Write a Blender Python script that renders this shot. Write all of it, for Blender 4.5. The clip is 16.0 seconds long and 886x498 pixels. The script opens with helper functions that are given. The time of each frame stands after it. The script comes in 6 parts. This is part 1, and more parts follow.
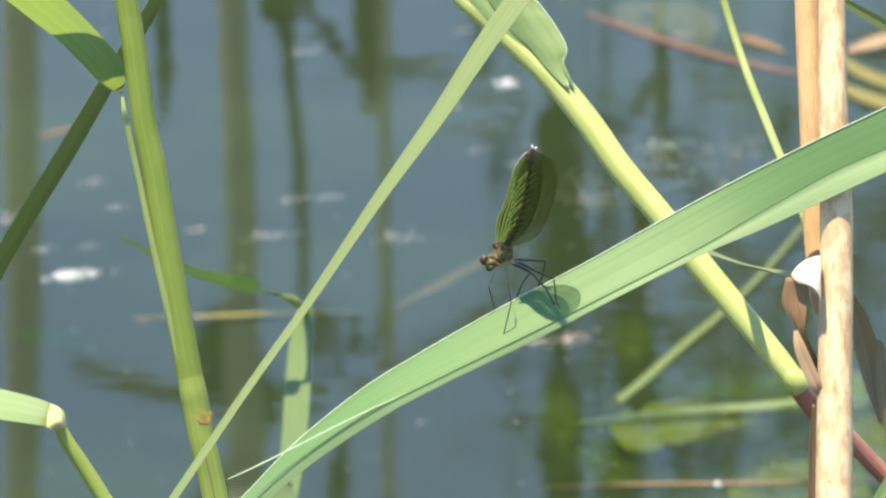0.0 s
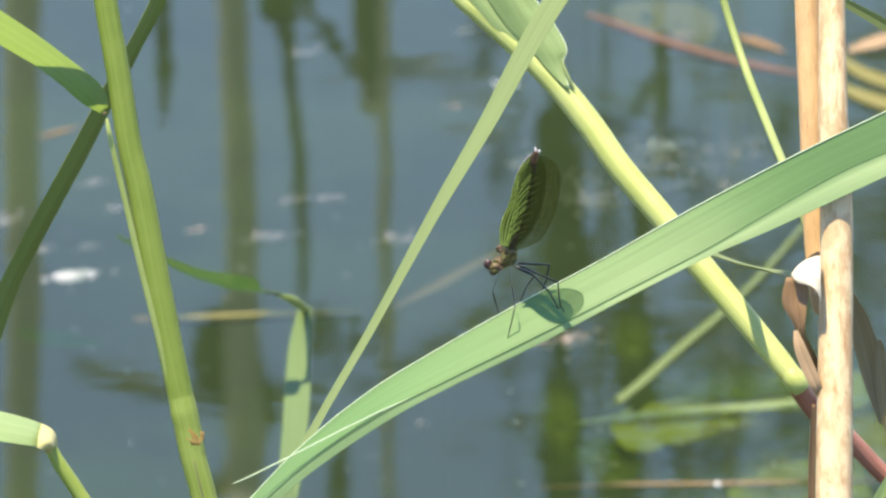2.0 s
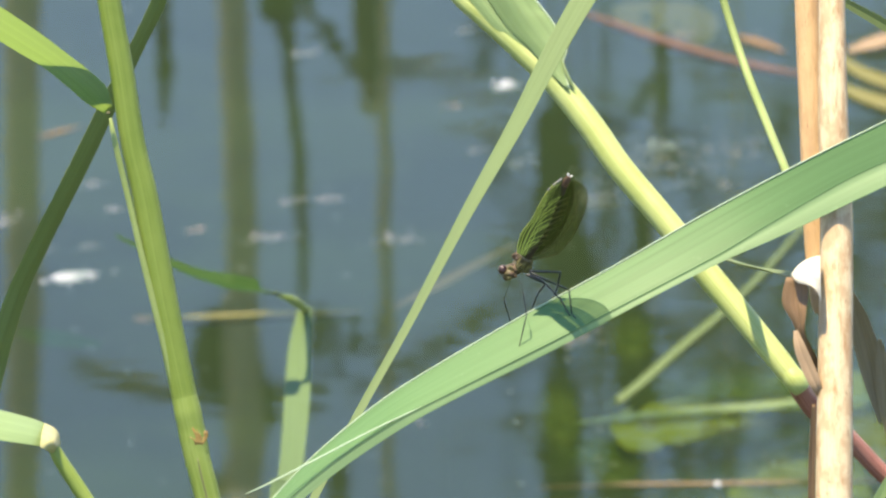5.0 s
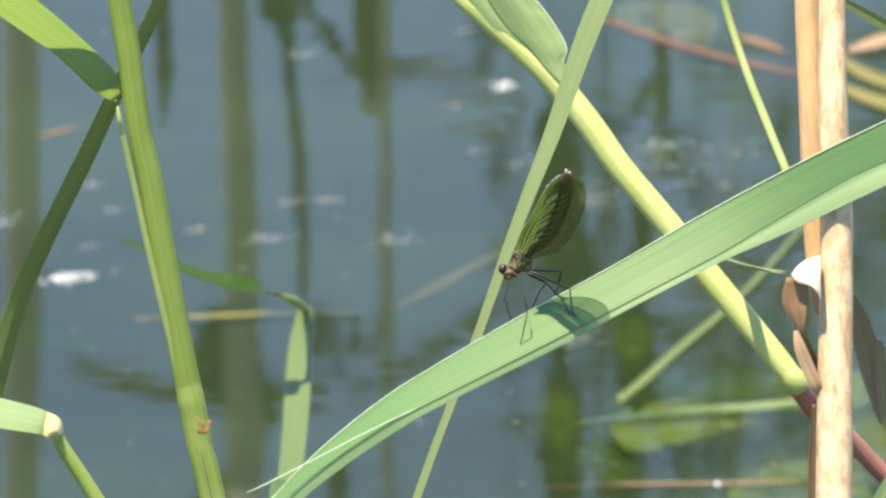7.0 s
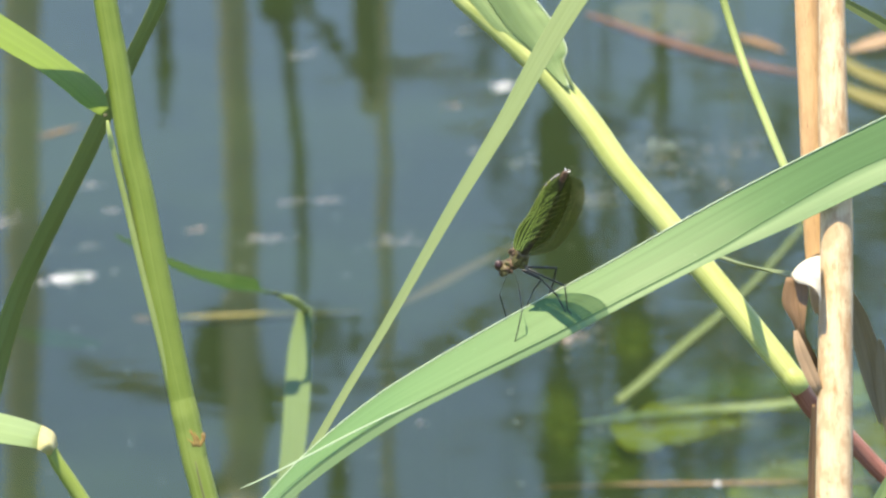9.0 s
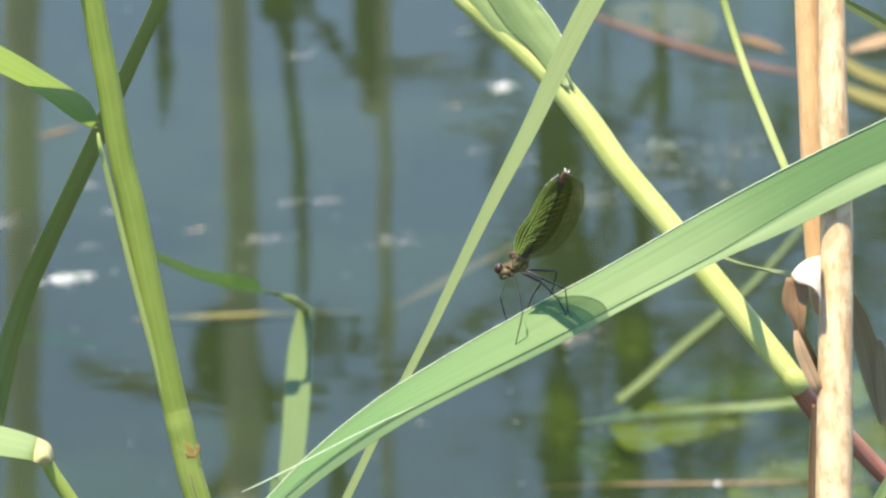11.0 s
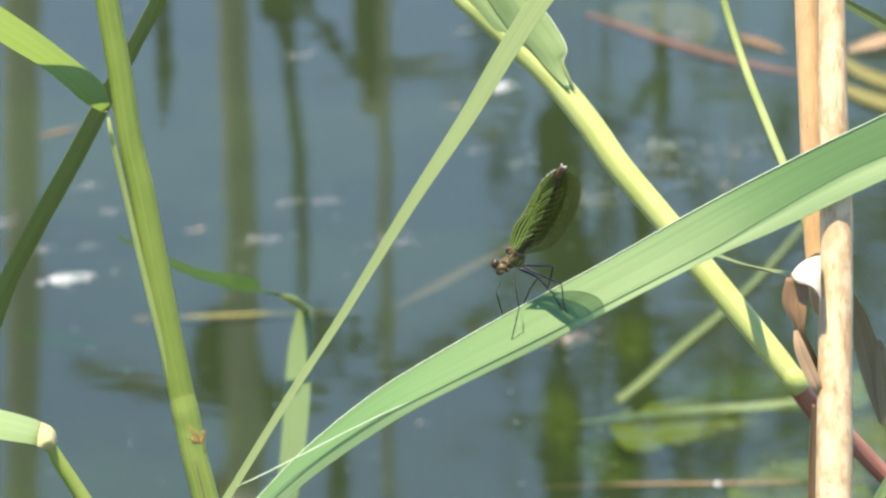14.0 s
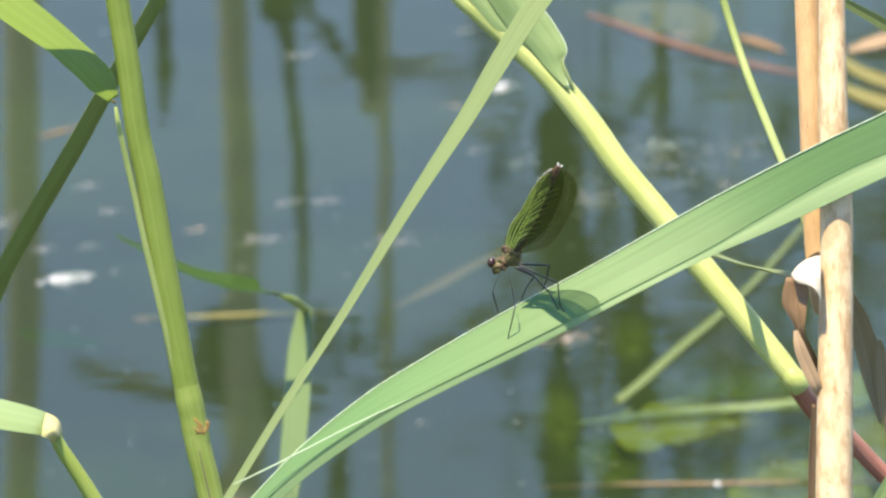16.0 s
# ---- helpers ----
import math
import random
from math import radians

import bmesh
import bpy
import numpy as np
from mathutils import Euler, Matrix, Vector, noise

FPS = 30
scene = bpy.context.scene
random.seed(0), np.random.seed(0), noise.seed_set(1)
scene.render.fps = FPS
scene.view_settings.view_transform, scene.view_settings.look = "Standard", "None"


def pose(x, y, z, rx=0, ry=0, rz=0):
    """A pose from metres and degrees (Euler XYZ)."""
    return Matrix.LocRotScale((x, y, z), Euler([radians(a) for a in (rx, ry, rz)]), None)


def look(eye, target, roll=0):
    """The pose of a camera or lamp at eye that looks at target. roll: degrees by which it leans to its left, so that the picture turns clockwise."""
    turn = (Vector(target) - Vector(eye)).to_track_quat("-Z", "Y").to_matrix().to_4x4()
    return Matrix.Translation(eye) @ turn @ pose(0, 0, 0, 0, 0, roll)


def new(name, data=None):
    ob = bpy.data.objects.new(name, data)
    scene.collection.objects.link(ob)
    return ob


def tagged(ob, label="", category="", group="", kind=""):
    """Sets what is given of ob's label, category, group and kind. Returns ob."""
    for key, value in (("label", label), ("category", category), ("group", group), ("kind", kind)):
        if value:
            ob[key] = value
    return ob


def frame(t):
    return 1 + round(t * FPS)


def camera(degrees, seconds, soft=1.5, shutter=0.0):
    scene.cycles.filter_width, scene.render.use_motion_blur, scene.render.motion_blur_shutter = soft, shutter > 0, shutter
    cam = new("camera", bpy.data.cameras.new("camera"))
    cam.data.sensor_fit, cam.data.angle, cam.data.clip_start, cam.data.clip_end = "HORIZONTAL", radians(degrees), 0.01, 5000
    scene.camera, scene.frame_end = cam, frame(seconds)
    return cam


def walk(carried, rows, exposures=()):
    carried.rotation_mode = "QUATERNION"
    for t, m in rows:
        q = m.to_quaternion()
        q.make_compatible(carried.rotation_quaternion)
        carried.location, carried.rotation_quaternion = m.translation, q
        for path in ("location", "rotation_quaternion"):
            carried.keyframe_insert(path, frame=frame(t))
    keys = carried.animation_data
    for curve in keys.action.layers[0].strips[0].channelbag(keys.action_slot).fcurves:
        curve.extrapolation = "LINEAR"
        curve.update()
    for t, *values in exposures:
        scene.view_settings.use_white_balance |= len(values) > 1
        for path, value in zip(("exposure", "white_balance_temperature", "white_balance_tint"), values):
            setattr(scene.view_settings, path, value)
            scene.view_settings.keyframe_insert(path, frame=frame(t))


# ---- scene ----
# The camera stands on the bank and does not move.
cam = camera(6.9, 16.0, soft=2.5)
cam.data.dof.use_dof, cam.data.dof.focus_distance, cam.data.dof.aperture_fstop = True, 2.02, 40.0
walk(cam, [(0.0, pose(0, 0, 1.2, 68, 0, 0)), (16.0, pose(0, 0, 1.2, 68, 0, 0))], exposures=[(0.0, 1.25, 6790, 18), (16.0, 1.25, 6790, 18)])

# ---- sky and sun ----
SUN_TO = Vector((-0.18, 0.05, 0.96)).normalized()
world = bpy.data.worlds.new("sky")
world.use_nodes = True
scene.world = world
sky = world.node_tree.nodes.new("ShaderNodeTexSky")
sky.sky_type, sky.sun_disc = "NISHITA", False
sky.sun_elevation = math.asin(SUN_TO.z)
sky.sun_rotation = math.atan2(SUN_TO.x, SUN_TO.y)
sky.dust_density, sky.air_density, sky.ozone_density = 0.0, 1.28, 3.4
back = world.node_tree.nodes["Background"]
back.inputs["Strength"].default_value = 0.15
world.node_tree.links.new(sky.outputs["Color"], back.inputs["Color"])
sun = new("sun", bpy.data.lights.new("sun", "SUN"))
sun.data.energy, sun.data.angle, sun.data.color = 4.8, radians(0.6), (1.0, 0.905, 0.62)
sun.matrix_world = look(SUN_TO * 20, (0, 0, 0))


# ---- materials ----
class Nodes:
    """A node tree under construction."""

    def __init__(self, name):
        self.mat = bpy.data.materials.new(name)
        self.mat.use_nodes = True
        self.tree = self.mat.node_tree
        self.bsdf = self.tree.nodes["Principled BSDF"]
        self.out = self.tree.nodes["Material Output"]

    def add(self, kind, **inputs):
        node = self.tree.nodes.new("ShaderNode" + kind)
        for key, value in inputs.items():
            socket = node.inputs[key.replace("_", " ")]
            if isinstance(value, bpy.types.NodeSocket):
                self.tree.links.new(value, socket)
            else:
                socket.default_value = value
        return node

    def link(self, a, b):
        self.tree.links.new(a, b)

    def ramp(self, fac, stops):
        node = self.add("ValToRGB", Fac=fac)
        els = node.color_ramp.elements
        while len(els) < len(stops):
            els.new(0.5)
        for el, (pos, col) in zip(els, stops):
            el.position, el.color = pos, (*col, 1)
        return node.outputs["Color"]

    def coords(self, source="Object", scale=(1, 1, 1)):
        tc = self.add("TexCoord")
        return self.add("Mapping", Vector=tc.outputs[source], Scale=scale).outputs["Vector"]

    def noise(self, vec, scale, detail=4.0, rough=0.55):
        return self.add("TexNoise", Vector=vec, Scale=scale, Detail=detail, Roughness=rough).outputs["Fac"]

    def mix(self, fac, a, b, blend="MIX"):
        node = self.tree.nodes.new("ShaderNodeMix")
        node.data_type, node.blend_type = "RGBA", blend
        for sock, value in ((node.inputs[0], fac), (node.inputs[6], a), (node.inputs[7], b)):
            if isinstance(value, bpy.types.NodeSocket):
                self.link(value, sock)
            else:
                sock.default_value = (*value, 1) if isinstance(value, tuple) else value
        return node.outputs[2]

    def bump(self, height, strength, distance=0.0005):
        b = self.add("Bump", Height=height, Strength=strength, Distance=distance)
        self.link(b.outputs["Normal"], self.bsdf.inputs["Normal"])
        return b


def leaf_material(name, dark, mid, pale, rough=0.5, through_light=0.25, veins=70.0, spots=None):
    """Parallel-veined blade: u runs across, v along in metres."""
    n = Nodes(name)
    vein = n.noise(n.coords("UV", (veins, 10.0, 1)), 1.0, 3.0)
    broad = n.noise(n.coords("UV", (9.0, 9.0, 1)), 1.0, 3.0)
    colour = n.ramp(vein, [(0.25, dark), (0.52, mid), (0.8, pale)])
    tone = n.ramp(broad, [(0.3, tuple(c * 0.72 for c in mid)), (0.7, tuple(min(1, c * 1.20) for c in mid))])
    colour = n.mix(0.55, colour, tone)
    fleck = n.noise(n.coords("Object", (1, 1, 1)), 420.0, 2.0)
    colour = n.mix(n.ramp(fleck, [(0.70, (0, 0, 0)), (0.76, (0.5, 0.5, 0.5))]), colour, spots or pale)
    n.link(colour, n.bsdf.inputs["Base Color"])
    n.bsdf.inputs["Roughness"].default_value = rough
    n.bsdf.inputs["Specular IOR Level"].default_value = 0.28
    n.bump(vein, 0.22, 0.0003)
    if through_light:
        trans = n.add("BsdfTranslucent", Color=n.mix(0.5, colour, (mid[0] * 1.3, mid[1] * 1.25, mid[2] * 0.5)))
        mixed = n.add("MixShader", Fac=through_light)
        n.link(n.bsdf.outputs[0], mixed.inputs[1])
        n.link(trans.outputs[0], mixed.inputs[2])
        n.link(mixed.outputs[0], n.out.inputs["Surface"])
    return n.mat


def stem_material(name, dark, mid, pale, rough=0.45, stain=None, streak=26.0):
    n = Nodes(name)
    line = n.noise(n.coords("UV", (streak, 6.0, 1)), 1.0, 4.0)
    broad = n.noise(n.coords("Object"), 90.0, 4.0)
    colour = n.ramp(line, [(0.25, dark), (0.5, mid), (0.78, pale)])
    colour = n.mix(n.ramp(broad, [(0.35, (0, 0, 0)), (0.75, (0.55, 0.55, 0.55))]), colour, stain or pale)
    n.link(colour, n.bsdf.inputs["Base Color"])
    n.bsdf.inputs["Roughness"].default_value = rough
    n.bsdf.inputs["Specular IOR Level"].default_value = 0.3
    n.bump(line, 0.3, 0.0003)
    return n.mat


def dead_stalk_material(name, base, grain, stain, worn=0.55):
    """Bleached straw: faint lengthwise grain, soft tan blotches, a few brown stains and dark specks."""
    n = Nodes(name)
    fine = n.noise(n.coords("UV", (46.0, 16.0, 1)), 1.0, 4.0)
    drawn = n.noise(n.coords("UV", (5.0, 85.0, 1)), 1.0, 6.0, 0.65)
    specks = n.noise(n.coords("UV", (15.0, 210.0, 1)), 1.0, 3.0)
    mottle = n.noise(n.coords("UV", (3.0, 95.0, 1)), 1.0, 5.0, 0.6)
    colour = n.ramp(fine, [(0.2, grain), (0.55, base), (0.85, tuple(min(0.8, c * 1.08) for c in base))])
    colour = n.mix(n.ramp(mottle, [(0.45, (0, 0, 0)), (0.58, (worn,) * 3)]), colour, tuple(0.40 * b + 0.60 * s for b, s in zip(base, stain)))
    colour = n.mix(n.ramp(drawn, [(0.52, (0, 0, 0)), (0.62, (worn * 0.6,) * 3), (0.70, (worn * 1.2,) * 3)]), colour, stain)
    colour = n.mix(n.ramp(specks, [(0.65, (0, 0, 0)), (0.71, (0.7, 0.7, 0.7))]), colour, tuple(c * 0.45 for c in stain))
    n.link(colour, n.bsdf.inputs["Base Color"])
    n.bsdf.inputs["Roughness"].default_value = 0.6
    n.bump(n.mix(0.5, fine, drawn), 0.4, 0.0004)
    return n.mat


def plain_material(name, a, b, rough=0.5, scale=300.0, metallic=0.0, coat=0.0):
    n = Nodes(name)
    fac = n.noise(n.coords("Object"), scale, 4.0)
    n.link(n.ramp(fac, [(0.3, a), (0.7, b)]), n.bsdf.inputs["Base Color"])
    n.bsdf.inputs["Roughness"].default_value = rough
    n.bsdf.inputs["Metallic"].default_value = metallic
    n.bsdf.inputs["Coat Weight"].default_value = coat
    n.bump(fac, 0.2, 0.0002)
    return n.mat


def wing_material(name, film, vein, clear, gloss=0.25, tint=(0.80, 0.84, 0.62, 1)):
    """Thin tinted wing film, partly clear, with branching veins."""
    n = Nodes(name)
    vec = n.coords("UV", (9.0, 3.2, 1))
    bent = n.add("Mapping", Vector=vec, Rotation=(0, 0, 0.35)).outputs["Vector"]
    wave = n.add("TexWave", Vector=bent, Scale=1.1, Distortion=1.6, Detail=2.0)
    cells = n.add("TexVoronoi", Vector=n.coords("UV", (40.0, 90.0, 1)), Scale=1.0)
    cells.feature = "DISTANCE_TO_EDGE"
    edge = n.ramp(cells.outputs["Distance"], [(0.03, (1, 1, 1)), (0.14, (0, 0, 0))])
    rib = n.ramp(wave.outputs["Fac"], [(0.62, (0, 0, 0)), (0.80, (1, 1, 1))])
    colour = n.mix(rib, film, vein)
    colour = n.mix(n.mix(1.0, edge, (0.35, 0.35, 0.35), "MULTIPLY"), colour, tuple(c * 0.5 for c in vein))
    n.link(colour, n.bsdf.inputs["Base Color"])
    n.bsdf.inputs["Roughness"].default_value = gloss
    n.bump(wave.outputs["Fac"], 0.5, 0.0004)
    clear_film = n.add("BsdfTransparent", Color=tint)
    mixed = n.add("MixShader", Fac=n.mix(rib, (1 - clear,) * 3, (min(1, 1.25 - clear),) * 3))
    n.link(clear_film.outputs[0], mixed.inputs[1])
    n.link(n.bsdf.outputs[0], mixed.inputs[2])
    n.link(mixed.outputs[0], n.out.inputs["Surface"])
    return n.mat


def water_material():
    """Murky pond water: part clear, part suspended silt, under a rippled mirror surface."""
    n = Nodes("pond_water")
    long_wave = n.noise(n.coords("Object", (7.0, 16.0, 1)), 1.0, 3.0, 0.5)
    fine = n.noise(n.coords("Object", (30.0, 75.0, 1)), 1.0, 3.0, 0.5)
    b1 = n.add("Bump", Height=long_wave, Strength=1.0, Distance=0.00015)
    b2 = n.add("Bump", Height=fine, Strength=1.0, Distance=0.000034, Normal=b1.outputs["Normal"])
    silt = n.noise(n.coords("Object", (2.2, 3.0, 1)), 1.0, 4.0)
    murk = n.ramp(silt, [(0.3, (0.0125, 0.0240, 0.0085)), (0.7, (0.0185, 0.0335, 0.012))])
    body = n.add("BsdfDiffuse", Color=murk)
    clear = n.add("BsdfTransparent", Color=(0.76, 0.86, 0.76, 1))
    inside = n.add("MixShader", Fac=0.32)
    n.link(clear.outputs[0], inside.inputs[1])
    n.link(body.outputs[0], inside.inputs[2])
    mirror = n.add("BsdfGlossy", Color=(1, 1, 1, 1), Roughness=0.016, Normal=b2.outputs["Normal"])
    fresnel = n.add("Fresnel", IOR=1.333, Normal=b2.outputs["Normal"])
    whole = n.add("MixShader", Fac=fresnel.outputs["Fac"])
    n.link(inside.outputs[0], whole.inputs[1])
    n.link(mirror.outputs[0], whole.inputs[2])
    n.link(whole.outputs[0], n.out.inputs["Surface"])
    return n.mat


def bed_material():
    n = Nodes("pond_bed_silt")
    fac = n.noise(n.coords("Object"), 9.0, 6.0)
    weed = n.noise(n.coords("Object", (1, 1.6, 1)), 3.5, 4.0)
    colour = n.ramp(fac, [(0.3, (0.009, 0.016, 0.005)), (0.7, (0.023, 0.034, 0.010))])
    colour = n.mix(n.ramp(weed, [(0.5, (0, 0, 0)), (0.65, (0.8, 0.8, 0.8))]), colour, (0.035, 0.055, 0.014))
    n.link(colour, n.bsdf.inputs["Base Color"])
    n.bsdf.inputs["Roughness"].default_value = 0.9
    n.bump(fac, 0.6, 0.01)
    return n.mat


def algae_material(name, a, b, most):
    """Cloudy algae, thinning out towards an uneven edge; u and v run from -1 to 1 across the mat."""
    n = Nodes(name)
    cloud = n.noise(n.coords("Object"), 55.0, 5.0, 0.6)
    broad = n.noise(n.coords("Object"), 16.0, 3.0, 0.5)
    n.link(n.ramp(cloud, [(0.3, a), (0.7, b)]), n.bsdf.inputs["Base Color"])
    n.bsdf.inputs["Roughness"].default_value = 0.9
    n.bsdf.inputs["Specular IOR Level"].default_value = 0.1
    reach = n.add("VectorMath", Vector=n.coords("UV"))
    reach.operation = "LENGTH"
    uneven = n.add("Math")
    uneven.operation, uneven.inputs[1].default_value = "MULTIPLY_ADD", 1.5
    n.link(broad, uneven.inputs[0])
    n.link(reach.outputs["Value"], uneven.inputs[2])
    dense = n.ramp(uneven.outputs[0], [(0.0, (most,) * 3), (1.0, (0, 0, 0))])
    ramp = dense.node.color_ramp
    ramp.interpolation = "EASE"
    span = n.add("MapRange", Value=uneven.outputs[0], From_Min=0.85, From_Max=1.55)
    n.link(span.outputs["Result"], dense.node.inputs["Fac"])
    mixed = n.add("MixShader", Fac=dense)
    n.link(n.add("BsdfTransparent").outputs[0], mixed.inputs[1])
    n.link(n.bsdf.outputs[0], mixed.inputs[2])
    n.link(mixed.outputs[0], n.out.inputs["Surface"])
    return n.mat


LEAF = leaf_material("reed_leaf_green", (0.088, 0.180, 0.060), (0.112, 0.218, 0.080), (0.165, 0.285, 0.125), rough=0.45)
LEAF_LIGHT = leaf_material("reed_leaf_light", (0.165, 0.225, 0.082), (0.205, 0.275, 0.115), (0.30, 0.36, 0.18), rough=0.5)
LEAF_PALE = leaf_material("reed_leaf_underside", (0.178, 0.262, 0.100), (0.215, 0.312, 0.128), (0.29, 0.39, 0.195), rough=0.42, through_light=0.32)
LEAF_SHOOT = leaf_material("reed_leaf_young", (0.21, 0.30, 0.125), (0.265, 0.37, 0.165), (0.35, 0.45, 0.24), rough=0.45, through_light=0.3)
LEAF_DARK = leaf_material("reed_leaf_dark", (0.098, 0.130, 0.026), (0.142, 0.184, 0.042), (0.20, 0.245, 0.072), through_light=0.1)
LEAF_YELLOW = leaf_material("reed_leaf_yellow_green", (0.16, 0.25, 0.038), (0.205, 0.31, 0.056), (0.27, 0.37, 0.095), rough=0.7, through_light=0.4)
LEAF_BENT = leaf_material("reed_leaf_deep_green", (0.010, 0.034, 0.001), (0.024, 0.072, 0.003), (0.045, 0.115, 0.007), rough=0.7, through_light=0.35)
LEAF_DRY = leaf_material("dead_leaf_brown", (0.10, 0.052, 0.024), (0.24, 0.145, 0.075), (0.46, 0.33, 0.20), veins=26.0)
LEAF_STRAW = leaf_material("dead_leaf_straw", (0.15, 0.115, 0.055), (0.25, 0.20, 0.11), (0.38, 0.32, 0.20), veins=40.0)
LEAF_TAN = leaf_material("dead_leaf_tan", (0.26, 0.17, 0.095), (0.36, 0.25, 0.15), (0.48, 0.36, 0.24), veins=36.0)
LEAF_FOLD = leaf_material("reed_leaf_fold", (0.142, 0.235, 0.096), (0.178, 0.285, 0.127), (0.245, 0.36, 0.188), rough=0.45, through_light=0.25)
MARGIN = leaf_material("leaf_margin_pale", (0.30, 0.40, 0.24), (0.42, 0.52, 0.36), (0.55, 0.63, 0.48), through_light=0.15)
STEM = stem_material("reed_stem_green", (0.096, 0.146, 0.016), (0.134, 0.192, 0.026), (0.20, 0.258, 0.05))
STEM_LOW = stem_material("reed_stem_low", (0.122, 0.176, 0.022), (0.168, 0.230, 0.038), (0.25, 0.31, 0.08))
LEAF_SLANT = leaf_material("leaf_dull_green", (0.11, 0.155, 0.05), (0.145, 0.195, 0.068), (0.20, 0.25, 0.10))
LEAF_OLIVE = leaf_material("leaf_olive", (0.13, 0.12, 0.032), (0.19, 0.175, 0.052), (0.26, 0.235, 0.085), veins=40.0)
LEAF_STAND = leaf_material("leaf_standing", (0.098, 0.155, 0.052), (0.124, 0.188, 0.068), (0.17, 0.24, 0.10))
COLLAR_DULL = plain_material("dull_brown_collar", (0.045, 0.045, 0.015), (0.09, 0.08, 0.035), 0.9)
STEM_YELLOW = stem_material("reed_stem_yellow_green", (0.23, 0.275, 0.055), (0.295, 0.345, 0.095), (0.39, 0.43, 0.18))
STEM_RED = stem_material("reed_stem_reddish", (0.125, 0.045, 0.026), (0.235, 0.09, 0.062), (0.38, 0.19, 0.14), rough=0.25)
STEM_DRY = dead_stalk_material("dead_reed_stalk", (0.52, 0.41, 0.255), (0.40, 0.295, 0.155), (0.27, 0.14, 0.05), 0.9)
SHEATH_DRY = dead_stalk_material("dead_reed_sheath", (0.41, 0.262, 0.125), (0.34, 0.21, 0.092), (0.20, 0.11, 0.045), 0.5)
COLLAR = stem_material("reed_collar_pale", (0.25, 0.24, 0.085), (0.35, 0.33, 0.14), (0.46, 0.42, 0.22))
PAPERY = plain_material("papery_collar", (0.40, 0.355, 0.27), (0.56, 0.51, 0.42), 0.8)
FIBRE = plain_material("brown_fibre", (0.26, 0.14, 0.03), (0.46, 0.30, 0.09), 0.7)
STEM_FAR = stem_material("reed_stem_olive", (0.60, 0.51, 0.30), (0.74, 0.64, 0.40), (0.80, 0.72, 0.50))
LEAF_SUNK = leaf_material("leaf_sunken", (0.095, 0.125, 0.016), (0.18, 0.215, 0.034), (0.27, 0.30, 0.06), rough=0.9, through_light=0.0, veins=9.0, spots=(0.06, 0.085, 0.012))
# Darker copy of the reed leaf, its shade put into the colour.
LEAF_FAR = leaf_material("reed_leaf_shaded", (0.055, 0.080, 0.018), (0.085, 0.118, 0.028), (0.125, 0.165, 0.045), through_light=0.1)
LEAF_REED = leaf_material("reed_leaf_olive", (0.12, 0.145, 0.055), (0.17, 0.20, 0.085), (0.22, 0.25, 0.12), through_light=0.3)
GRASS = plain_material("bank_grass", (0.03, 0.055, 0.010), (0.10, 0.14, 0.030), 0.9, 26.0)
WATER = water_material()
BED = bed_material()
FLUFF = plain_material("white_fluff", (0.70, 0.68, 0.70), (0.85, 0.84, 0.86), 0.9, 900.0)
FLUFF_DIM = plain_material("grey_scum", (0.26, 0.25, 0.27), (0.44, 0.41, 0.43), 0.9, 900.0)
PETAL_PINK = plain_material("pinkish_scrap", (0.42, 0.30, 0.26), (0.58, 0.45, 0.40), 0.8, 900.0)
ALGAE = algae_material("algae_yellow_green", (0.11, 0.125, 0.026), (0.25, 0.255, 0.06), 0.9)
ALGAE_WEED = algae_material("algae_weed_green", (0.040, 0.062, 0.012), (0.115, 0.145, 0.035), 0.8)
ALGAE_DEEP = algae_material("algae_deep_green", (0.03, 0.055, 0.012), (0.07, 0.105, 0.03), 0.45)
ALGAE_DULL = algae_material("algae_dull_green", (0.035, 0.066, 0.008), (0.085, 0.125, 0.02), 0.85)
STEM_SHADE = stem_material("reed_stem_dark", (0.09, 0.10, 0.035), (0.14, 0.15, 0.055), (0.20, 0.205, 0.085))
STICK = stem_material("floating_stick", (0.12, 0.075, 0.035), (0.19, 0.125, 0.065), (0.28, 0.20, 0.12), rough=0.6)
STICK_RED = stem_material("reddish_twig", (0.055, 0.030, 0.020), (0.105, 0.056, 0.040), (0.17, 0.10, 0.075), rough=0.8, streak=5.0)
STICK_YELLOW = stem_material("floating_straw", (0.11, 0.10, 0.024), (0.165, 0.145, 0.036), (0.23, 0.195, 0.065), rough=0.6)
# White base: the glint of a clear drop is put into its colour.
DROPLET = plain_material("dew_drop", (0.9, 0.9, 0.9), (0.95, 0.95, 0.95), 0.03, coat=1.0)
CHITIN = plain_material("green_bronze_body", (0.016, 0.010, 0.005), (0.15, 0.115, 0.035), 0.5, 900.0)
CHITIN_DARK = plain_material("dark_brown_body", (0.022, 0.015, 0.006), (0.055, 0.040, 0.014), 0.95, 1400.0)
CHITIN_TIP = plain_material("reddish_tail_tip", (0.04, 0.018, 0.008), (0.15, 0.075, 0.04), 0.7, 2500.0)
EYE = plain_material("brown_eye", (0.012, 0.004, 0.003), (0.045, 0.012, 0.008), 0.3, 500.0, coat=0.1)
LEG = plain_material("black_leg", (0.006, 0.006, 0.009), (0.016, 0.016, 0.022), 0.4, 900.0)
WING = wing_material("green_wing", (0.048, 0.062, 0.009), (0.14, 0.165, 0.024), 0.32, 0.5, (0.62, 0.72, 0.30, 1))
WING_FAR = wing_material("clear_wing", (0.100, 0.103, 0.030), (0.125, 0.125, 0.045), 0.76, 0.5, (0.90, 0.91, 0.72, 1))
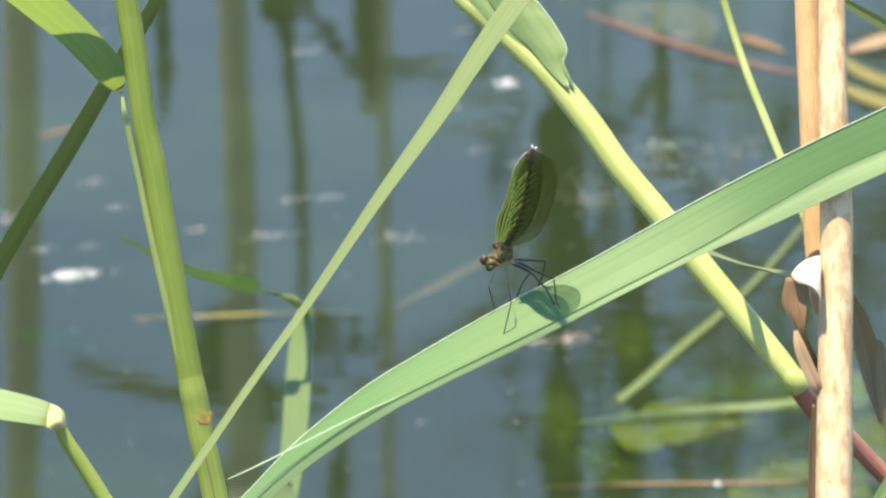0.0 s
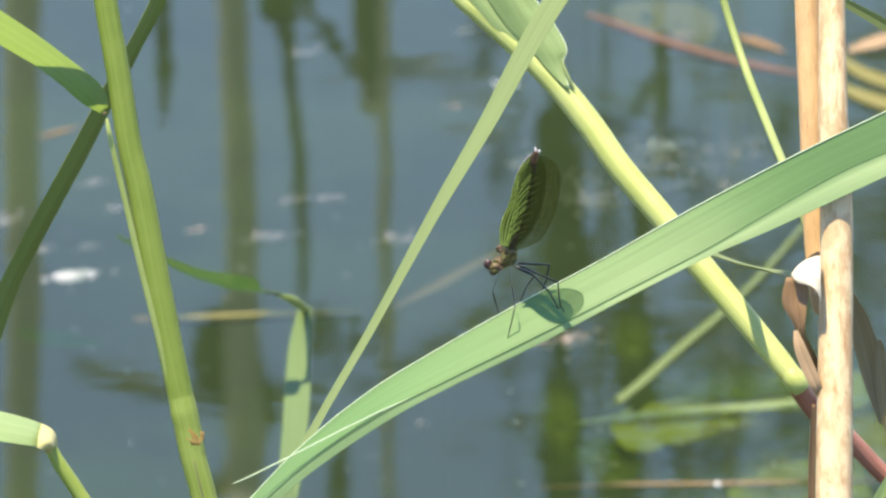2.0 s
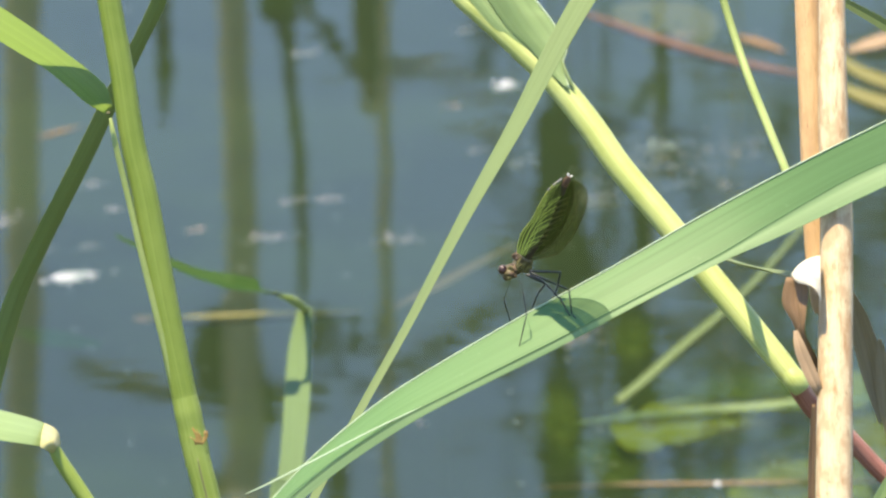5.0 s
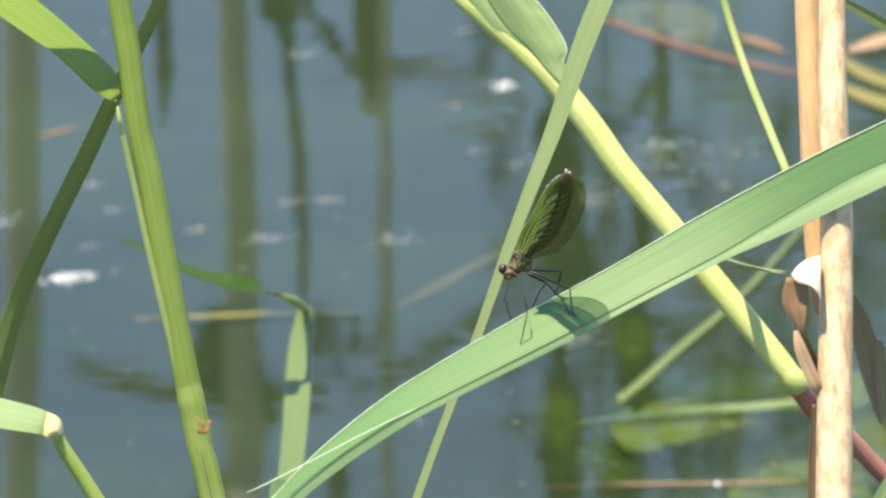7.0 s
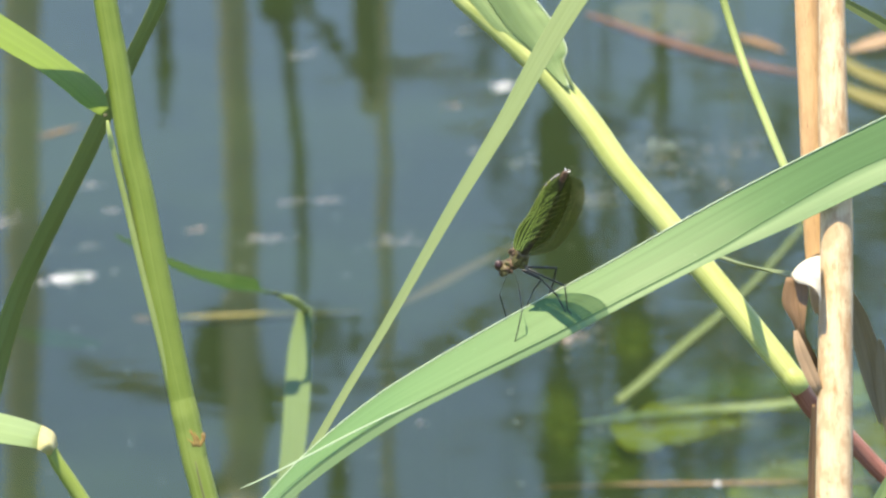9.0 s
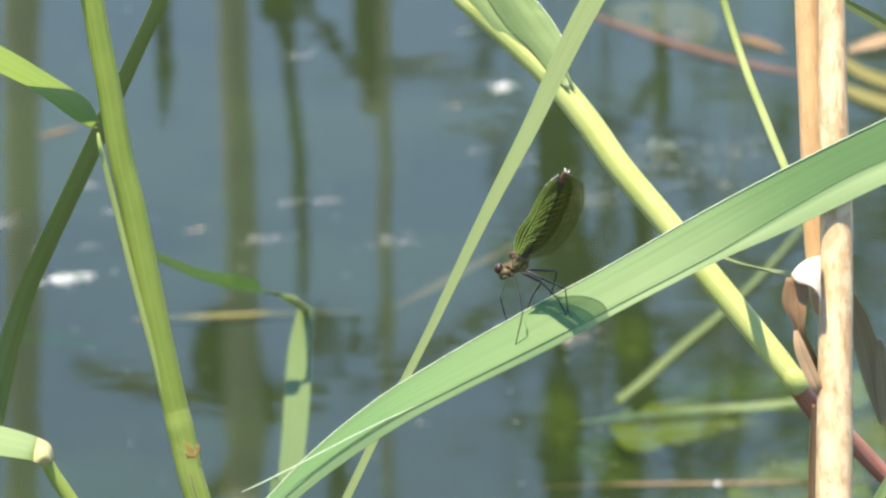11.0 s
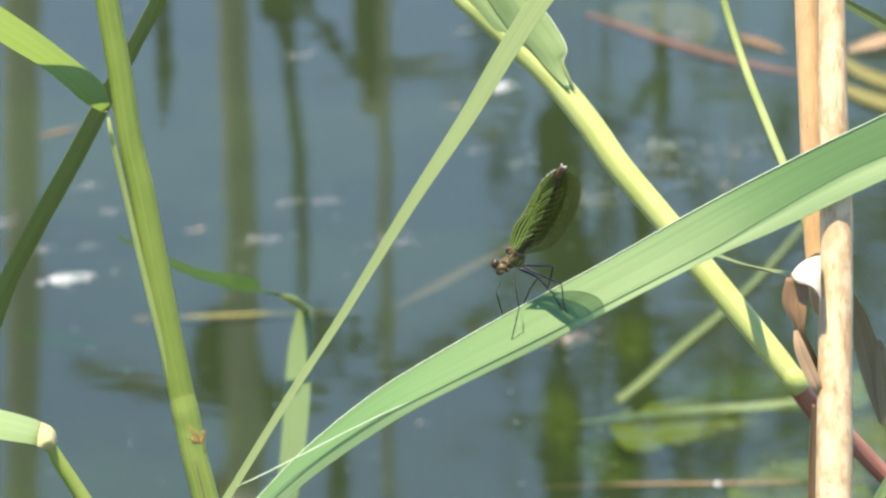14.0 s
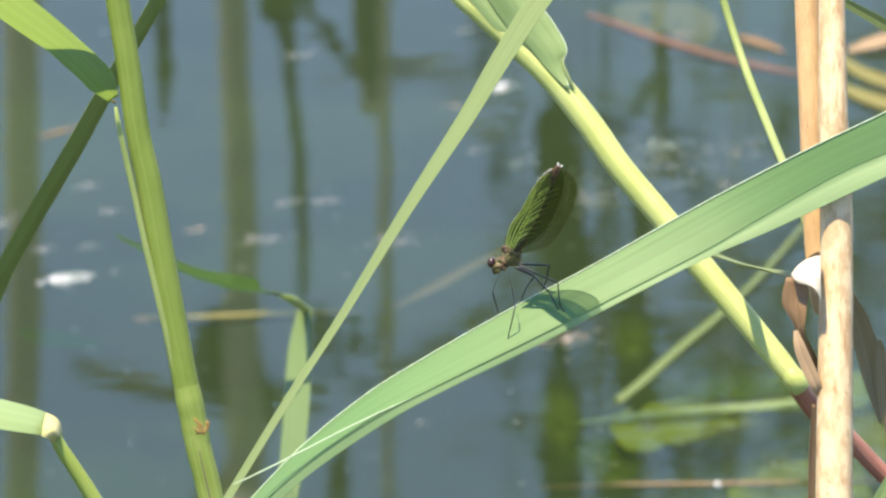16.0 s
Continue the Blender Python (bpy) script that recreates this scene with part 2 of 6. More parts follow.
VEIN = plain_material("pale_green_vein", (0.52, 0.60, 0.10), (0.72, 0.78, 0.20), 0.35, 900.0)
VEIN_BROWN = plain_material("brown_vein", (0.045, 0.04, 0.012), (0.10, 0.085, 0.03), 0.5)
WING_MID = wing_material("olive_hindwing", (0.062, 0.068, 0.016), (0.10, 0.108, 0.028), 0.70, 0.45, (0.86, 0.88, 0.62, 1))
CHITIN_TAN = plain_material("tan_body_plate", (0.030, 0.015, 0.007), (0.150, 0.090, 0.050), 0.65, 1100.0)
CHITIN_OLIVE = plain_material("olive_body_plate", (0.02, 0.015, 0.004), (0.17, 0.15, 0.04), 0.55, 1100.0)
SHEATH = stem_material("reed_sheath_green", (0.14, 0.19, 0.045), (0.19, 0.245, 0.07), (0.26, 0.32, 0.12))
BLUE = plain_material("azure_body", (0.16, 0.60, 0.70), (0.40, 0.80, 0.84), 0.35, 900.0)
TEAL = plain_material("teal_body", (0.02, 0.22, 0.28), (0.12, 0.50, 0.56), 0.4, 1200.0)
BLACK = plain_material("black_body", (0.01, 0.012, 0.015), (0.03, 0.035, 0.04), 0.3, 900.0)
TAN_RING = plain_material("tan_body", (0.30, 0.25, 0.18), (0.45, 0.38, 0.28), 0.4, 900.0)
WING_CLEAR = wing_material("glassy_wing", (0.5, 0.6, 0.6), (0.3, 0.35, 0.35), 0.99, 0.15, (0.99, 0.995, 0.995, 1))


# ---- building blocks ----
VIEW = Vector((0, math.cos(radians(22)), -math.sin(radians(22))))
RIGHT = Vector((1, 0, 0))
ACROSS_UP = Vector((0, math.sin(radians(22)), math.cos(radians(22))))
ORIGIN = {}


def thing(name, at, label, category, group="", kind=""):
    """An empty at the thing's base; its parts hang under it."""
    ob = new(name)
    ob.empty_display_size = 0.01
    ob.location = at
    ORIGIN[ob] = Vector(at)
    return tagged(ob, label, category, group, kind)


def part(name, bm, material, parent=None, label="", at=None):
    """Links a bmesh, given in world coordinates, as one mesh object under a thing or part."""
    base = ORIGIN[parent] if parent else Vector((0, 0, 0))
    own = Vector(at) if at is not None else base
    bmesh.ops.translate(bm, vec=-own, verts=bm.verts)
    bmesh.ops.recalc_face_normals(bm, faces=bm.faces)
    mesh = bpy.data.meshes.new(name)
    for face in bm.faces:
        face.smooth = True
    bm.to_mesh(mesh)
    bm.free()
    mesh.materials.append(material)
    ob = new(name, mesh)
    ob.parent = parent
    ob.location = own - base
    ORIGIN[ob] = own
    return tagged(ob, label) if label else ob


def spline(points, count):
    """Catmull-Rom through the points, as count + 1 tuples of any length."""
    p = [np.array(q, dtype=float) for q in points]
    p = [2 * p[0] - p[1], *p, 2 * p[-1] - p[-2]]
    out = []
    for i in range(count + 1):
        s = i / count * (len(p) - 3)
        k = min(int(s), len(p) - 4)
        t = s - k
        a, b, c, d = p[k:k + 4]
        out.append(0.5 * (2 * b + (c - a) * t + (2 * a - 5 * b + 4 * c - d) * t ** 2 + (3 * b - a - 3 * c + d) * t ** 3))
    return out


V_FOLD = [(-1, 0.10), (-0.95, 0.093), (-0.66, 0.04), (-0.33, -0.02), (-0.06, -0.07), (0, -0.10), (0.06, -0.07), (0.33, -0.02), (0.66, 0.04), (0.95, 0.093), (1, 0.10)]
SHALLOW = [(-1, 0.03), (-0.95, 0.029), (-0.6, 0.02), (-0.3, 0.0), (0, -0.025), (0.3, 0.0), (0.6, 0.02), (0.95, 0.029), (1, 0.03)]
KEEL = [(-1, -0.09), (-0.95, -0.08), (-0.5, -0.01), (-0.12, 0.07), (0, 0.09), (0.12, 0.06), (0.5, -0.05), (0.95, -0.18), (1, -0.20)]
FLAT = [(-1, 0.02), (-0.5, 0.04), (0, 0.05), (0.5, 0.04), (1, 0.02)]


def ribbon(path, facing, profile=V_FOLD, count=40, thick=0.00035, wave=0.0):
    """A blade along path, rows of (x, y, z, width); facing: the way its upper face looks (one vector or one for each row)."""
    rows = spline(path, count)
    many = isinstance(facing[0], (tuple, Vector))
    looks = spline(facing, count) if many else [facing] * (count + 1)
    bm = bmesh.new()
    uv = bm.loops.layers.uv.new("UVMap")
    along, grid, coord = 0.0, [], {}
    for i, r in enumerate(rows):
        here = Vector(r[:3])
        ahead, behind = Vector(rows[min(i + 1, count)][:3]), Vector(rows[max(i - 1, 0)][:3])
        if i:
            along += (here - Vector(rows[i - 1][:3])).length
        tangent = (ahead - behind).normalized()
        side = tangent.cross(Vector(looks[i])).normalized()
        normal = side.cross(tangent).normalized()
        half = max(r[3], 0.00006) / 2
        upper, lower = [], []
        for u, h in profile:
            ripple = wave * math.sin(along * 95 + u * 2.2) * abs(u) * half
            top = here + side * (u * half) + normal * (h * half + ripple)
            a, b = bm.verts.new(top), bm.verts.new(top - normal * thick * (1.15 - abs(u) ** 3))
            coord[a] = coord[b] = (u * 0.5 + 0.5, along)
            upper.append(a), lower.append(b)
        grid.append(upper + lower[::-1])
    ring = len(grid[0])
    faces = [(grid[i][j], grid[i][(j + 1) % ring], grid[i + 1][(j + 1) % ring], grid[i + 1][j]) for i in range(count) for j in range(ring)]
    faces += [grid[0][::-1], grid[-1]]
    for f in faces:
        for loop in bm.faces.new(f).loops:
            loop[uv].uv = coord[loop.vert]
    return bm


def loft(rails, count=60, thick=0.00035, between=3, bulge=0.0):
    """A blade spanned between rails, each a list of points from base to tip; bulge lifts the skin between two rails towards the viewer's side."""
    curves = [[Vector(q) for q in spline(r, count)] for r in rails]
    bm = bmesh.new()
    uv = bm.loops.layers.uv.new("UVMap")
    along, grid, coord, last = 0.0, [], {}, None
    for i in range(count + 1):
        knots = [c[i] for c in curves]
        if i:
            along += (knots[0] - last).length
        last = knots[0]
        row = []
        for k in range(len(knots) - 1):
            steps = [m / between for m in range(between + (k == len(knots) - 2))]
            steps = sorted(steps + ([0.03] if k == 0 else []) + ([0.97] if k == len(knots) - 2 else []))
            for t in steps:
                lift = bulge * math.sin(math.pi * t) * (knots[k + 1] - knots[k]).length
                row.append(knots[k].lerp(knots[k + 1], t) - VIEW * lift)
        ring = [bm.verts.new(p) for p in row] + [bm.verts.new(p + VIEW * thick) for p in reversed(row)]
        for j, p in enumerate(ring):
            jj = j if j < len(row) else 2 * len(row) - 1 - j
            coord[p] = (jj / (len(row) - 1), along)
        grid.append(ring)
    size = len(grid[0])
    faces = [(grid[i][j], grid[i][(j + 1) % size], grid[i + 1][(j + 1) % size], grid[i + 1][j]) for i in range(count) for j in range(size)]
    for f in faces + [grid[0][::-1], grid[-1]]:
        for loop in bm.faces.new(f).loops:
            loop[uv].uv = coord[loop.vert]
    return bm


def tube(path, count=40, sides=14, flat=1.0, ridges=0.0, arc=(0.0, 1.0)):
    """A round stem along path, rows of (x, y, z, diameter)."""
    rows = spline(path, count)
    bm = bmesh.new()
    uv = bm.loops.layers.uv.new("UVMap")
    along, grid, coord = 0.0, [], {}
    for i, r in enumerate(rows):
        here = Vector(r[:3])
        if i:
            along += (here - Vector(rows[i - 1][:3])).length
        tangent = (Vector(rows[min(i + 1, count)][:3]) - Vector(rows[max(i - 1, 0)][:3])).normalized()
        side = tangent.cross(VIEW)
        side = side.normalized() if side.length > 1e-4 else RIGHT
        normal = side.cross(tangent)
        ring = []
        for j in range(sides):
            a = 2 * math.pi * j / sides
            rad = max(r[3], 0.00004) / 2 * (1 + ridges * math.sin(a * 7))
            v = bm.verts.new(here + side * (math.cos(a) * rad) + normal * (math.sin(a) * rad * flat))
            coord[v] = (abs(j / sides * 2 - 1), along)
            ring.append(v)
        grid.append(ring)
    for i in range(count):
        for j in range(sides):
            f = bm.faces.new((grid[i][j], grid[i][(j + 1) % sides], grid[i + 1][(j + 1) % sides], grid[i + 1][j]))
            for loop in f.loops:
                loop[uv].uv = coord[loop.vert]
    for cap in (grid[0][::-1], grid[-1]):
        bm.faces.new(cap)
    return bm


def blob(at, size, turn=None, bumps=0.12, seed=0, detail=2):
    """A rounded lump with an uneven skin; size: its three diameters."""
    bm = bmesh.new()
    bmesh.ops.create_icosphere(bm, subdivisions=detail, radius=0.5)
    for v in bm.verts:
        v.co *= 1 + bumps * noise.noise(v.co * 3.1 + Vector((seed * 7.3, seed, 0)))
        v.co = Vector(a * b for a, b in zip(v.co, size))
    if turn:
        bmesh.ops.transform(bm, matrix=turn, verts=bm.verts)
    bmesh.ops.translate(bm, vec=Vector(at), verts=bm.verts)
    return bm


def merge(target, other):
    mesh = bpy.data.meshes.new("piece")
    other.to_mesh(mesh)
    other.free()
    target.from_mesh(mesh)
    bpy.data.meshes.remove(mesh)
    return target


def w(p, width):
    return (*p, width)


# ---- water and pond bed ----
def water_and_bed():
    for name, z, material, label in (("pond_bed", -0.35, BED, "dark silty pond bottom under the water"), ("water", 0.0, WATER, "still blue-grey pond water with faint ripples")):
        bm = bmesh.new()
        bmesh.ops.create_grid(bm, x_segments=40, y_segments=40, size=400.0)
        if name == "pond_bed":
            for v in bm.verts:
                v.co.z += 0.05 * noise.noise(v.co * 0.3)
        bmesh.ops.translate(bm, vec=(0, 0, z), verts=bm.verts)
        tagged(part(name, bm, material), label, name.replace("_", " "), kind="structure")


water_and_bed()


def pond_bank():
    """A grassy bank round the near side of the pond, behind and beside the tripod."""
    # Out of view; added to hold back some of the blue skylight.
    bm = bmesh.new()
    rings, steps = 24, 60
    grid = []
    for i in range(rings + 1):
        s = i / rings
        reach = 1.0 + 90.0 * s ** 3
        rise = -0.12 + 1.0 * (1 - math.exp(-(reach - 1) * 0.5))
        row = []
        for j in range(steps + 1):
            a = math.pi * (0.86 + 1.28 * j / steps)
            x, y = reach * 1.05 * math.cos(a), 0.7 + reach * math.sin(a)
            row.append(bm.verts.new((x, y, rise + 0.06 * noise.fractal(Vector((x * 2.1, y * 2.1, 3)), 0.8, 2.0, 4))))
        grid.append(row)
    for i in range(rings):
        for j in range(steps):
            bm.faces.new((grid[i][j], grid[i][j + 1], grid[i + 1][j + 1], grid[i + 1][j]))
    tagged(part("bank", bm, GRASS), "unseen grassy green bank added round the pond", "bank", kind="structure")


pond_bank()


# ---- the broad leaf on which the damselfly sits ----
def broad_leaf():
    leaf = thing("wide_leaf", (0.0189, 1.8462, 0.4307), "broad pale green reed leaf with a folded lower edge", "reed leaf")
    top = [(-0.0747, 1.8273, 0.3678), (-0.0562, 1.834, 0.3844), (-0.0403, 1.8401, 0.3995), (-0.0225, 1.8455, 0.4128), (-0.0063, 1.8493, 0.4222), (0.0179, 1.8544, 0.4348), (0.0404, 1.8588, 0.4458), (0.0628, 1.8635, 0.4574), (0.0796, 1.8669, 0.4657), (0.1013, 1.87, 0.4762), (0.1209, 1.8735, 0.4848), (0.1505, 1.879, 0.4984)]
    crease = [(-0.0698, 1.8196, 0.3702), (-0.0529, 1.8263, 0.3867), (-0.0375, 1.8314, 0.3992), (-0.0186, 1.8351, 0.4112), (-0.0018, 1.8383, 0.419), (0.0247, 1.8431, 0.431), (0.047, 1.8483, 0.441), (0.0706, 1.8546, 0.4514), (0.0856, 1.8597, 0.4587), (0.1072, 1.8651, 0.4694), (0.1257, 1.8682, 0.4769), (0.155, 1.8734, 0.4898)]
    groove = [(-0.0695, 1.8199, 0.3699), (-0.0526, 1.8266, 0.3864), (-0.0372, 1.8316, 0.3988), (-0.0183, 1.8354, 0.4107), (-0.0015, 1.8385, 0.4186), (0.0249, 1.8433, 0.4306), (0.0472, 1.8482, 0.4408), (0.0709, 1.8543, 0.4511), (0.0862, 1.8593, 0.4583), (0.108, 1.8644, 0.4688), (0.1266, 1.8674, 0.4763), (0.1559, 1.8726, 0.4891)]
    low = [(-0.0675, 1.8186, 0.369), (-0.0504, 1.8254, 0.3858), (-0.0358, 1.8301, 0.3974), (-0.0164, 1.834, 0.4098), (0.0003, 1.8374, 0.4181), (0.0263, 1.8421, 0.4297), (0.0484, 1.8469, 0.4402), (0.072, 1.8531, 0.4503), (0.0889, 1.8567, 0.4566), (0.112, 1.8607, 0.4665), (0.1317, 1.8641, 0.4749), (0.1609, 1.8694, 0.488)]
    part("blade", loft([top, crease], 70, between=6, bulge=0.004), LEAF, leaf)
    # Pale strip that paints the bright highlight along the upper edge.
    part("margin", tube([w(Vector(p) - VIEW * 0.0001, 0.00042) for p in top], 70, 6), MARGIN, leaf, "thin pale strip standing in for the upper edge's highlight")
    groove = [tuple(Vector(p).lerp(Vector(q), 0.15)) for p, q in zip(crease, groove)]
    lip = [tuple(Vector(p) - VIEW * 0.00005) for p in crease]
    part("folded_edge", loft([lip, groove, low], 70, between=3, bulge=0.02), LEAF_FOLD, leaf, "paler folded-over lower edge")
    rim = [w((-0.0584, 1.8284, 0.3939), 0.00022), w((-0.0528, 1.8293, 0.3962), 0.00040), w((-0.0395, 1.8318, 0.4023), 0.00046), w((-0.0283, 1.8339, 0.4076), 0.00043), w((-0.0195, 1.8355, 0.4115), 0.00037), w((-0.0106, 1.8370, 0.4152), 0.00028), w((-0.0052, 1.8379, 0.4175), 0.00012)]
    part("torn_edge", ribbon(rim, (0, -0.8, 0.6), FLAT, 30), MARGIN, leaf, "thin pale torn strip")
    return leaf


wide_leaf = broad_leaf()


# ---- the green reed with its leaf, swaying on the near side ----
def swaying_reed():
    reed = thing("reed", (-0.067, 1.8922, 0.3844), "green reed with a long leaf and a brown-fringed node", "reed")
    stem = [w((-0.0951, 1.9516, 0.5313), 0.00634), w((-0.0913, 1.9427, 0.5093), 0.0065), w((-0.0887, 1.9362, 0.4931), 0.00666), w((-0.0865, 1.931, 0.4802), 0.00681), w((-0.0837, 1.9231, 0.4608), 0.00697), w((-0.0808, 1.9179, 0.4479), 0.00729), w((-0.0775, 1.9104, 0.4293), 0.00745),
            w((-0.0735, 1.9019, 0.4082), 0.00729), w((-0.0704, 1.8956, 0.3928), 0.00729), w((-0.0678, 1.8904, 0.3798), 0.00729), w((-0.064, 1.8842, 0.3644), 0.00729), w((-0.0561, 1.8679, 0.3241), 0.00761), w((-0.0358, 1.8231, 0.1599), 0.00824), w((-0.0297, 1.7257, -0.1347), 0.00856)]
    part("stem", tube(stem[:9], 80, 18, ridges=0.015), STEM, reed)
    part("lower_stem", tube(stem[8:], 50, 18, ridges=0.015), STEM_LOW, reed, "lighter green stem below the node")
    sheath = [w((-0.0898, 1.9241, 0.4685), 0.00079), w((-0.0891, 1.9215, 0.4648), 0.00143), w((-0.0866, 1.9175, 0.4536), 0.00174), w((-0.0847, 1.9143, 0.4455), 0.00174), w((-0.0812, 1.9081, 0.4303), 0.0019), w((-0.076, 1.8996, 0.4091), 0.0019), w((-0.0727, 1.8943, 0.3933), 0.00158)]
    part("leaf_sheath", tube(sheath, 40, 12, 0.6), SHEATH, reed, "leaf sheath wrapping the stem")
    node = [w((-0.0713, 1.8973, 0.3969), 0.00713), w((-0.0705, 1.8959, 0.3935), 0.00745), w((-0.0699, 1.8947, 0.3906), 0.00776), w((-0.0691, 1.8933, 0.387), 0.00753), w((-0.0685, 1.892, 0.3836), 0.00761), w((-0.0675, 1.8901, 0.3791), 0.00697)]
    part("node", tube(node, 20, 18, ridges=0.015), STEM_LOW, reed)
    groove = [w((-0.0674, 1.8865, 0.3803), 0.00031), w((-0.0664, 1.8846, 0.3756), 0.00062), w((-0.0647, 1.8818, 0.3686), 0.00062), w((-0.062, 1.8766, 0.3558), 0.00046)]
    part("groove", tube(groove, 16, 6, 0.4), STEM_SHADE, reed, "dark split in the sheath")
    fringe = bmesh.new()
    rnd = random.Random(4)
    for k in range(9):
        a, b = rnd.uniform(-12, 12) * 0.00016, rnd.uniform(-26, 26) * 0.00016
        foot = Vector((-0.0665, 1.8768, 0.389)) + RIGHT * a * 0.5
        tip = foot + RIGHT * a + ACROSS_UP * (abs(b) + 0.0012) - VIEW * 0.001
        merge(fringe, tube([w(foot, 0.0009), w((foot + tip) / 2 + RIGHT * 0.0006, 0.0006), w(tip, 0.0002)], 5, 5))
    part("brown_fringe", fringe, FIBRE, reed, "torn brown fibres at the node")
    high = [(-0.1463, 1.9897, 0.508), (-0.1227, 1.967, 0.4947), (-0.1083, 1.955, 0.4862), (-0.1013, 1.9498, 0.4813), (-0.0944, 1.9435, 0.4765), (-0.0904, 1.9389, 0.4731), (-0.0892, 1.9309, 0.4694)]
    rib = [(-0.1496, 1.971, 0.5098), (-0.1269, 1.9514, 0.496), (-0.1129, 1.9416, 0.4878), (-0.1048, 1.9373, 0.4826), (-0.0982, 1.9331, 0.4775), (-0.0939, 1.9303, 0.4733), (-0.0907, 1.9277, 0.4695)]
    low = [(-0.1521, 1.9564, 0.5112), (-0.1307, 1.9398, 0.4968), (-0.117, 1.9322, 0.4885), (-0.1082, 1.9289, 0.483), (-0.1019, 1.9267, 0.4777), (-0.0969, 1.9258, 0.4728), (-0.0917, 1.9264, 0.4689)]
    leaf = part("leaf", loft([high, rib, low], 40, between=4, bulge=0.02), LEAF_YELLOW, reed, "bright yellow-green leaf", at=(-0.0904, 1.9288, 0.4695))
    # Unseen leaf above the view, added to throw shade on the leaf's base.
    over_top = [(-0.1451, 1.9111, 0.5378), (-0.1193, 1.9308, 0.5305), (-0.1071, 1.9456, 0.5244), (-0.0942, 1.9493, 0.5204)]
    over_low = [(-0.1451, 1.9056, 0.5241), (-0.119, 1.9207, 0.5188), (-0.1041, 1.9282, 0.5161), (-0.094, 1.9426, 0.5143)]
    upper = part("shading_leaf", loft([over_top, over_low], 30, between=5, bulge=0.03), LEAF, reed)
    part("collar", blob((-0.0902, 1.9209, 0.4713), (0.00138, 0.0014, 0.00092), seed=3), COLLAR_DULL, reed, "dull brown leaf collar")
    return reed, leaf, upper


left_reed, reed_leaf, reed_shading_leaf = swaying_reed()


def bent_leaf_shoot():
    shoot = thing("reed_shoot", (-0.1074, 1.8922, 0.3844), "young green shoot with a sharply bent leaf and pale collar", "reed")
    high = [(-0.1646, 1.889, 0.403), (-0.1429, 1.8922, 0.3975), (-0.1242, 1.8953, 0.392), (-0.1132, 1.8979, 0.3877), (-0.1081, 1.8988, 0.3847)]
    low = [(-0.1634, 1.8716, 0.4001), (-0.1419, 1.8749, 0.3949), (-0.1233, 1.8783, 0.3899), (-0.1142, 1.8824, 0.3866), (-0.1094, 1.8867, 0.3839)]
    part("leaf", loft([high, low], 30, between=6, bulge=0.12), LEAF_SHOOT, shoot)
    part("collar", loft([[(-0.1102, 1.897, 0.3868), (-0.1076, 1.897, 0.3854), (-0.1062, 1.8963, 0.3838), (-0.1057, 1.8953, 0.3813)], [(-0.1105, 1.885, 0.3878), (-0.1083, 1.8829, 0.3879), (-0.1069, 1.8825, 0.387), (-0.1061, 1.8839, 0.3851)], [(-0.1107, 1.8821, 0.3859), (-0.1093, 1.8819, 0.3854), (-0.1083, 1.8835, 0.384), (-0.1073, 1.886, 0.3823)]], 14, 0.0012, 4, 0.12), COLLAR, shoot, "pale cream leaf collar")
    stalk = [w((-0.1078, 1.8915, 0.3826), 0.00338), w((-0.1055, 1.8899, 0.3785), 0.00385), w((-0.1011, 1.8874, 0.3723), 0.00415), w((-0.0954, 1.8839, 0.3638), 0.00446), w((-0.0862, 1.8777, 0.3484), 0.00462), w((-0.0726, 1.8711, 0.2786), 0.00523), w((-0.0685, 1.7257, -0.1347), 0.00585)]
    part("stalk", tube(stalk, 60, 14, ridges=0.02), STEM_LOW, shoot)
    return shoot


bent_shoot = bent_leaf_shoot()


def shaded_blade():
    leaf = thing("shaded_leaf", (-0.0794, 1.9644, 0.4828), "dark green narrow reed leaf hanging in shade", "reed leaf")
    path = [w((-0.062, 1.9871, 0.5123), 0.00466), w((-0.0814, 1.9738, 0.4794), 0.00563), w((-0.0898, 1.9684, 0.4662), 0.0058), w((-0.0966, 1.9642, 0.4557), 0.0064), w((-0.1074, 1.9573, 0.4386), 0.0073), w((-0.122, 1.9484, 0.4165), 0.0074), w((-0.1305, 1.9426, 0.4022), 0.0071), w((-0.1396, 1.9338, 0.3805), 0.00707), w((-0.146, 1.9242, 0.3566), 0.00418), w((-0.1493, 1.9133, 0.3296), 0.00064)]
    part("blade", ribbon(path, (-0.16, -0.72, -0.86), KEEL, 50), LEAF_DARK, leaf)
    part("midrib", ribbon([(*(Vector(p[:3]) + VIEW * 0.0005), p[3] * 0.08) for p in path], (-0.16, -0.72, -0.86), FLAT, 50, 0.0004), LEAF_DARK, leaf)
    return leaf


shaded_leaf = shaded_blade()


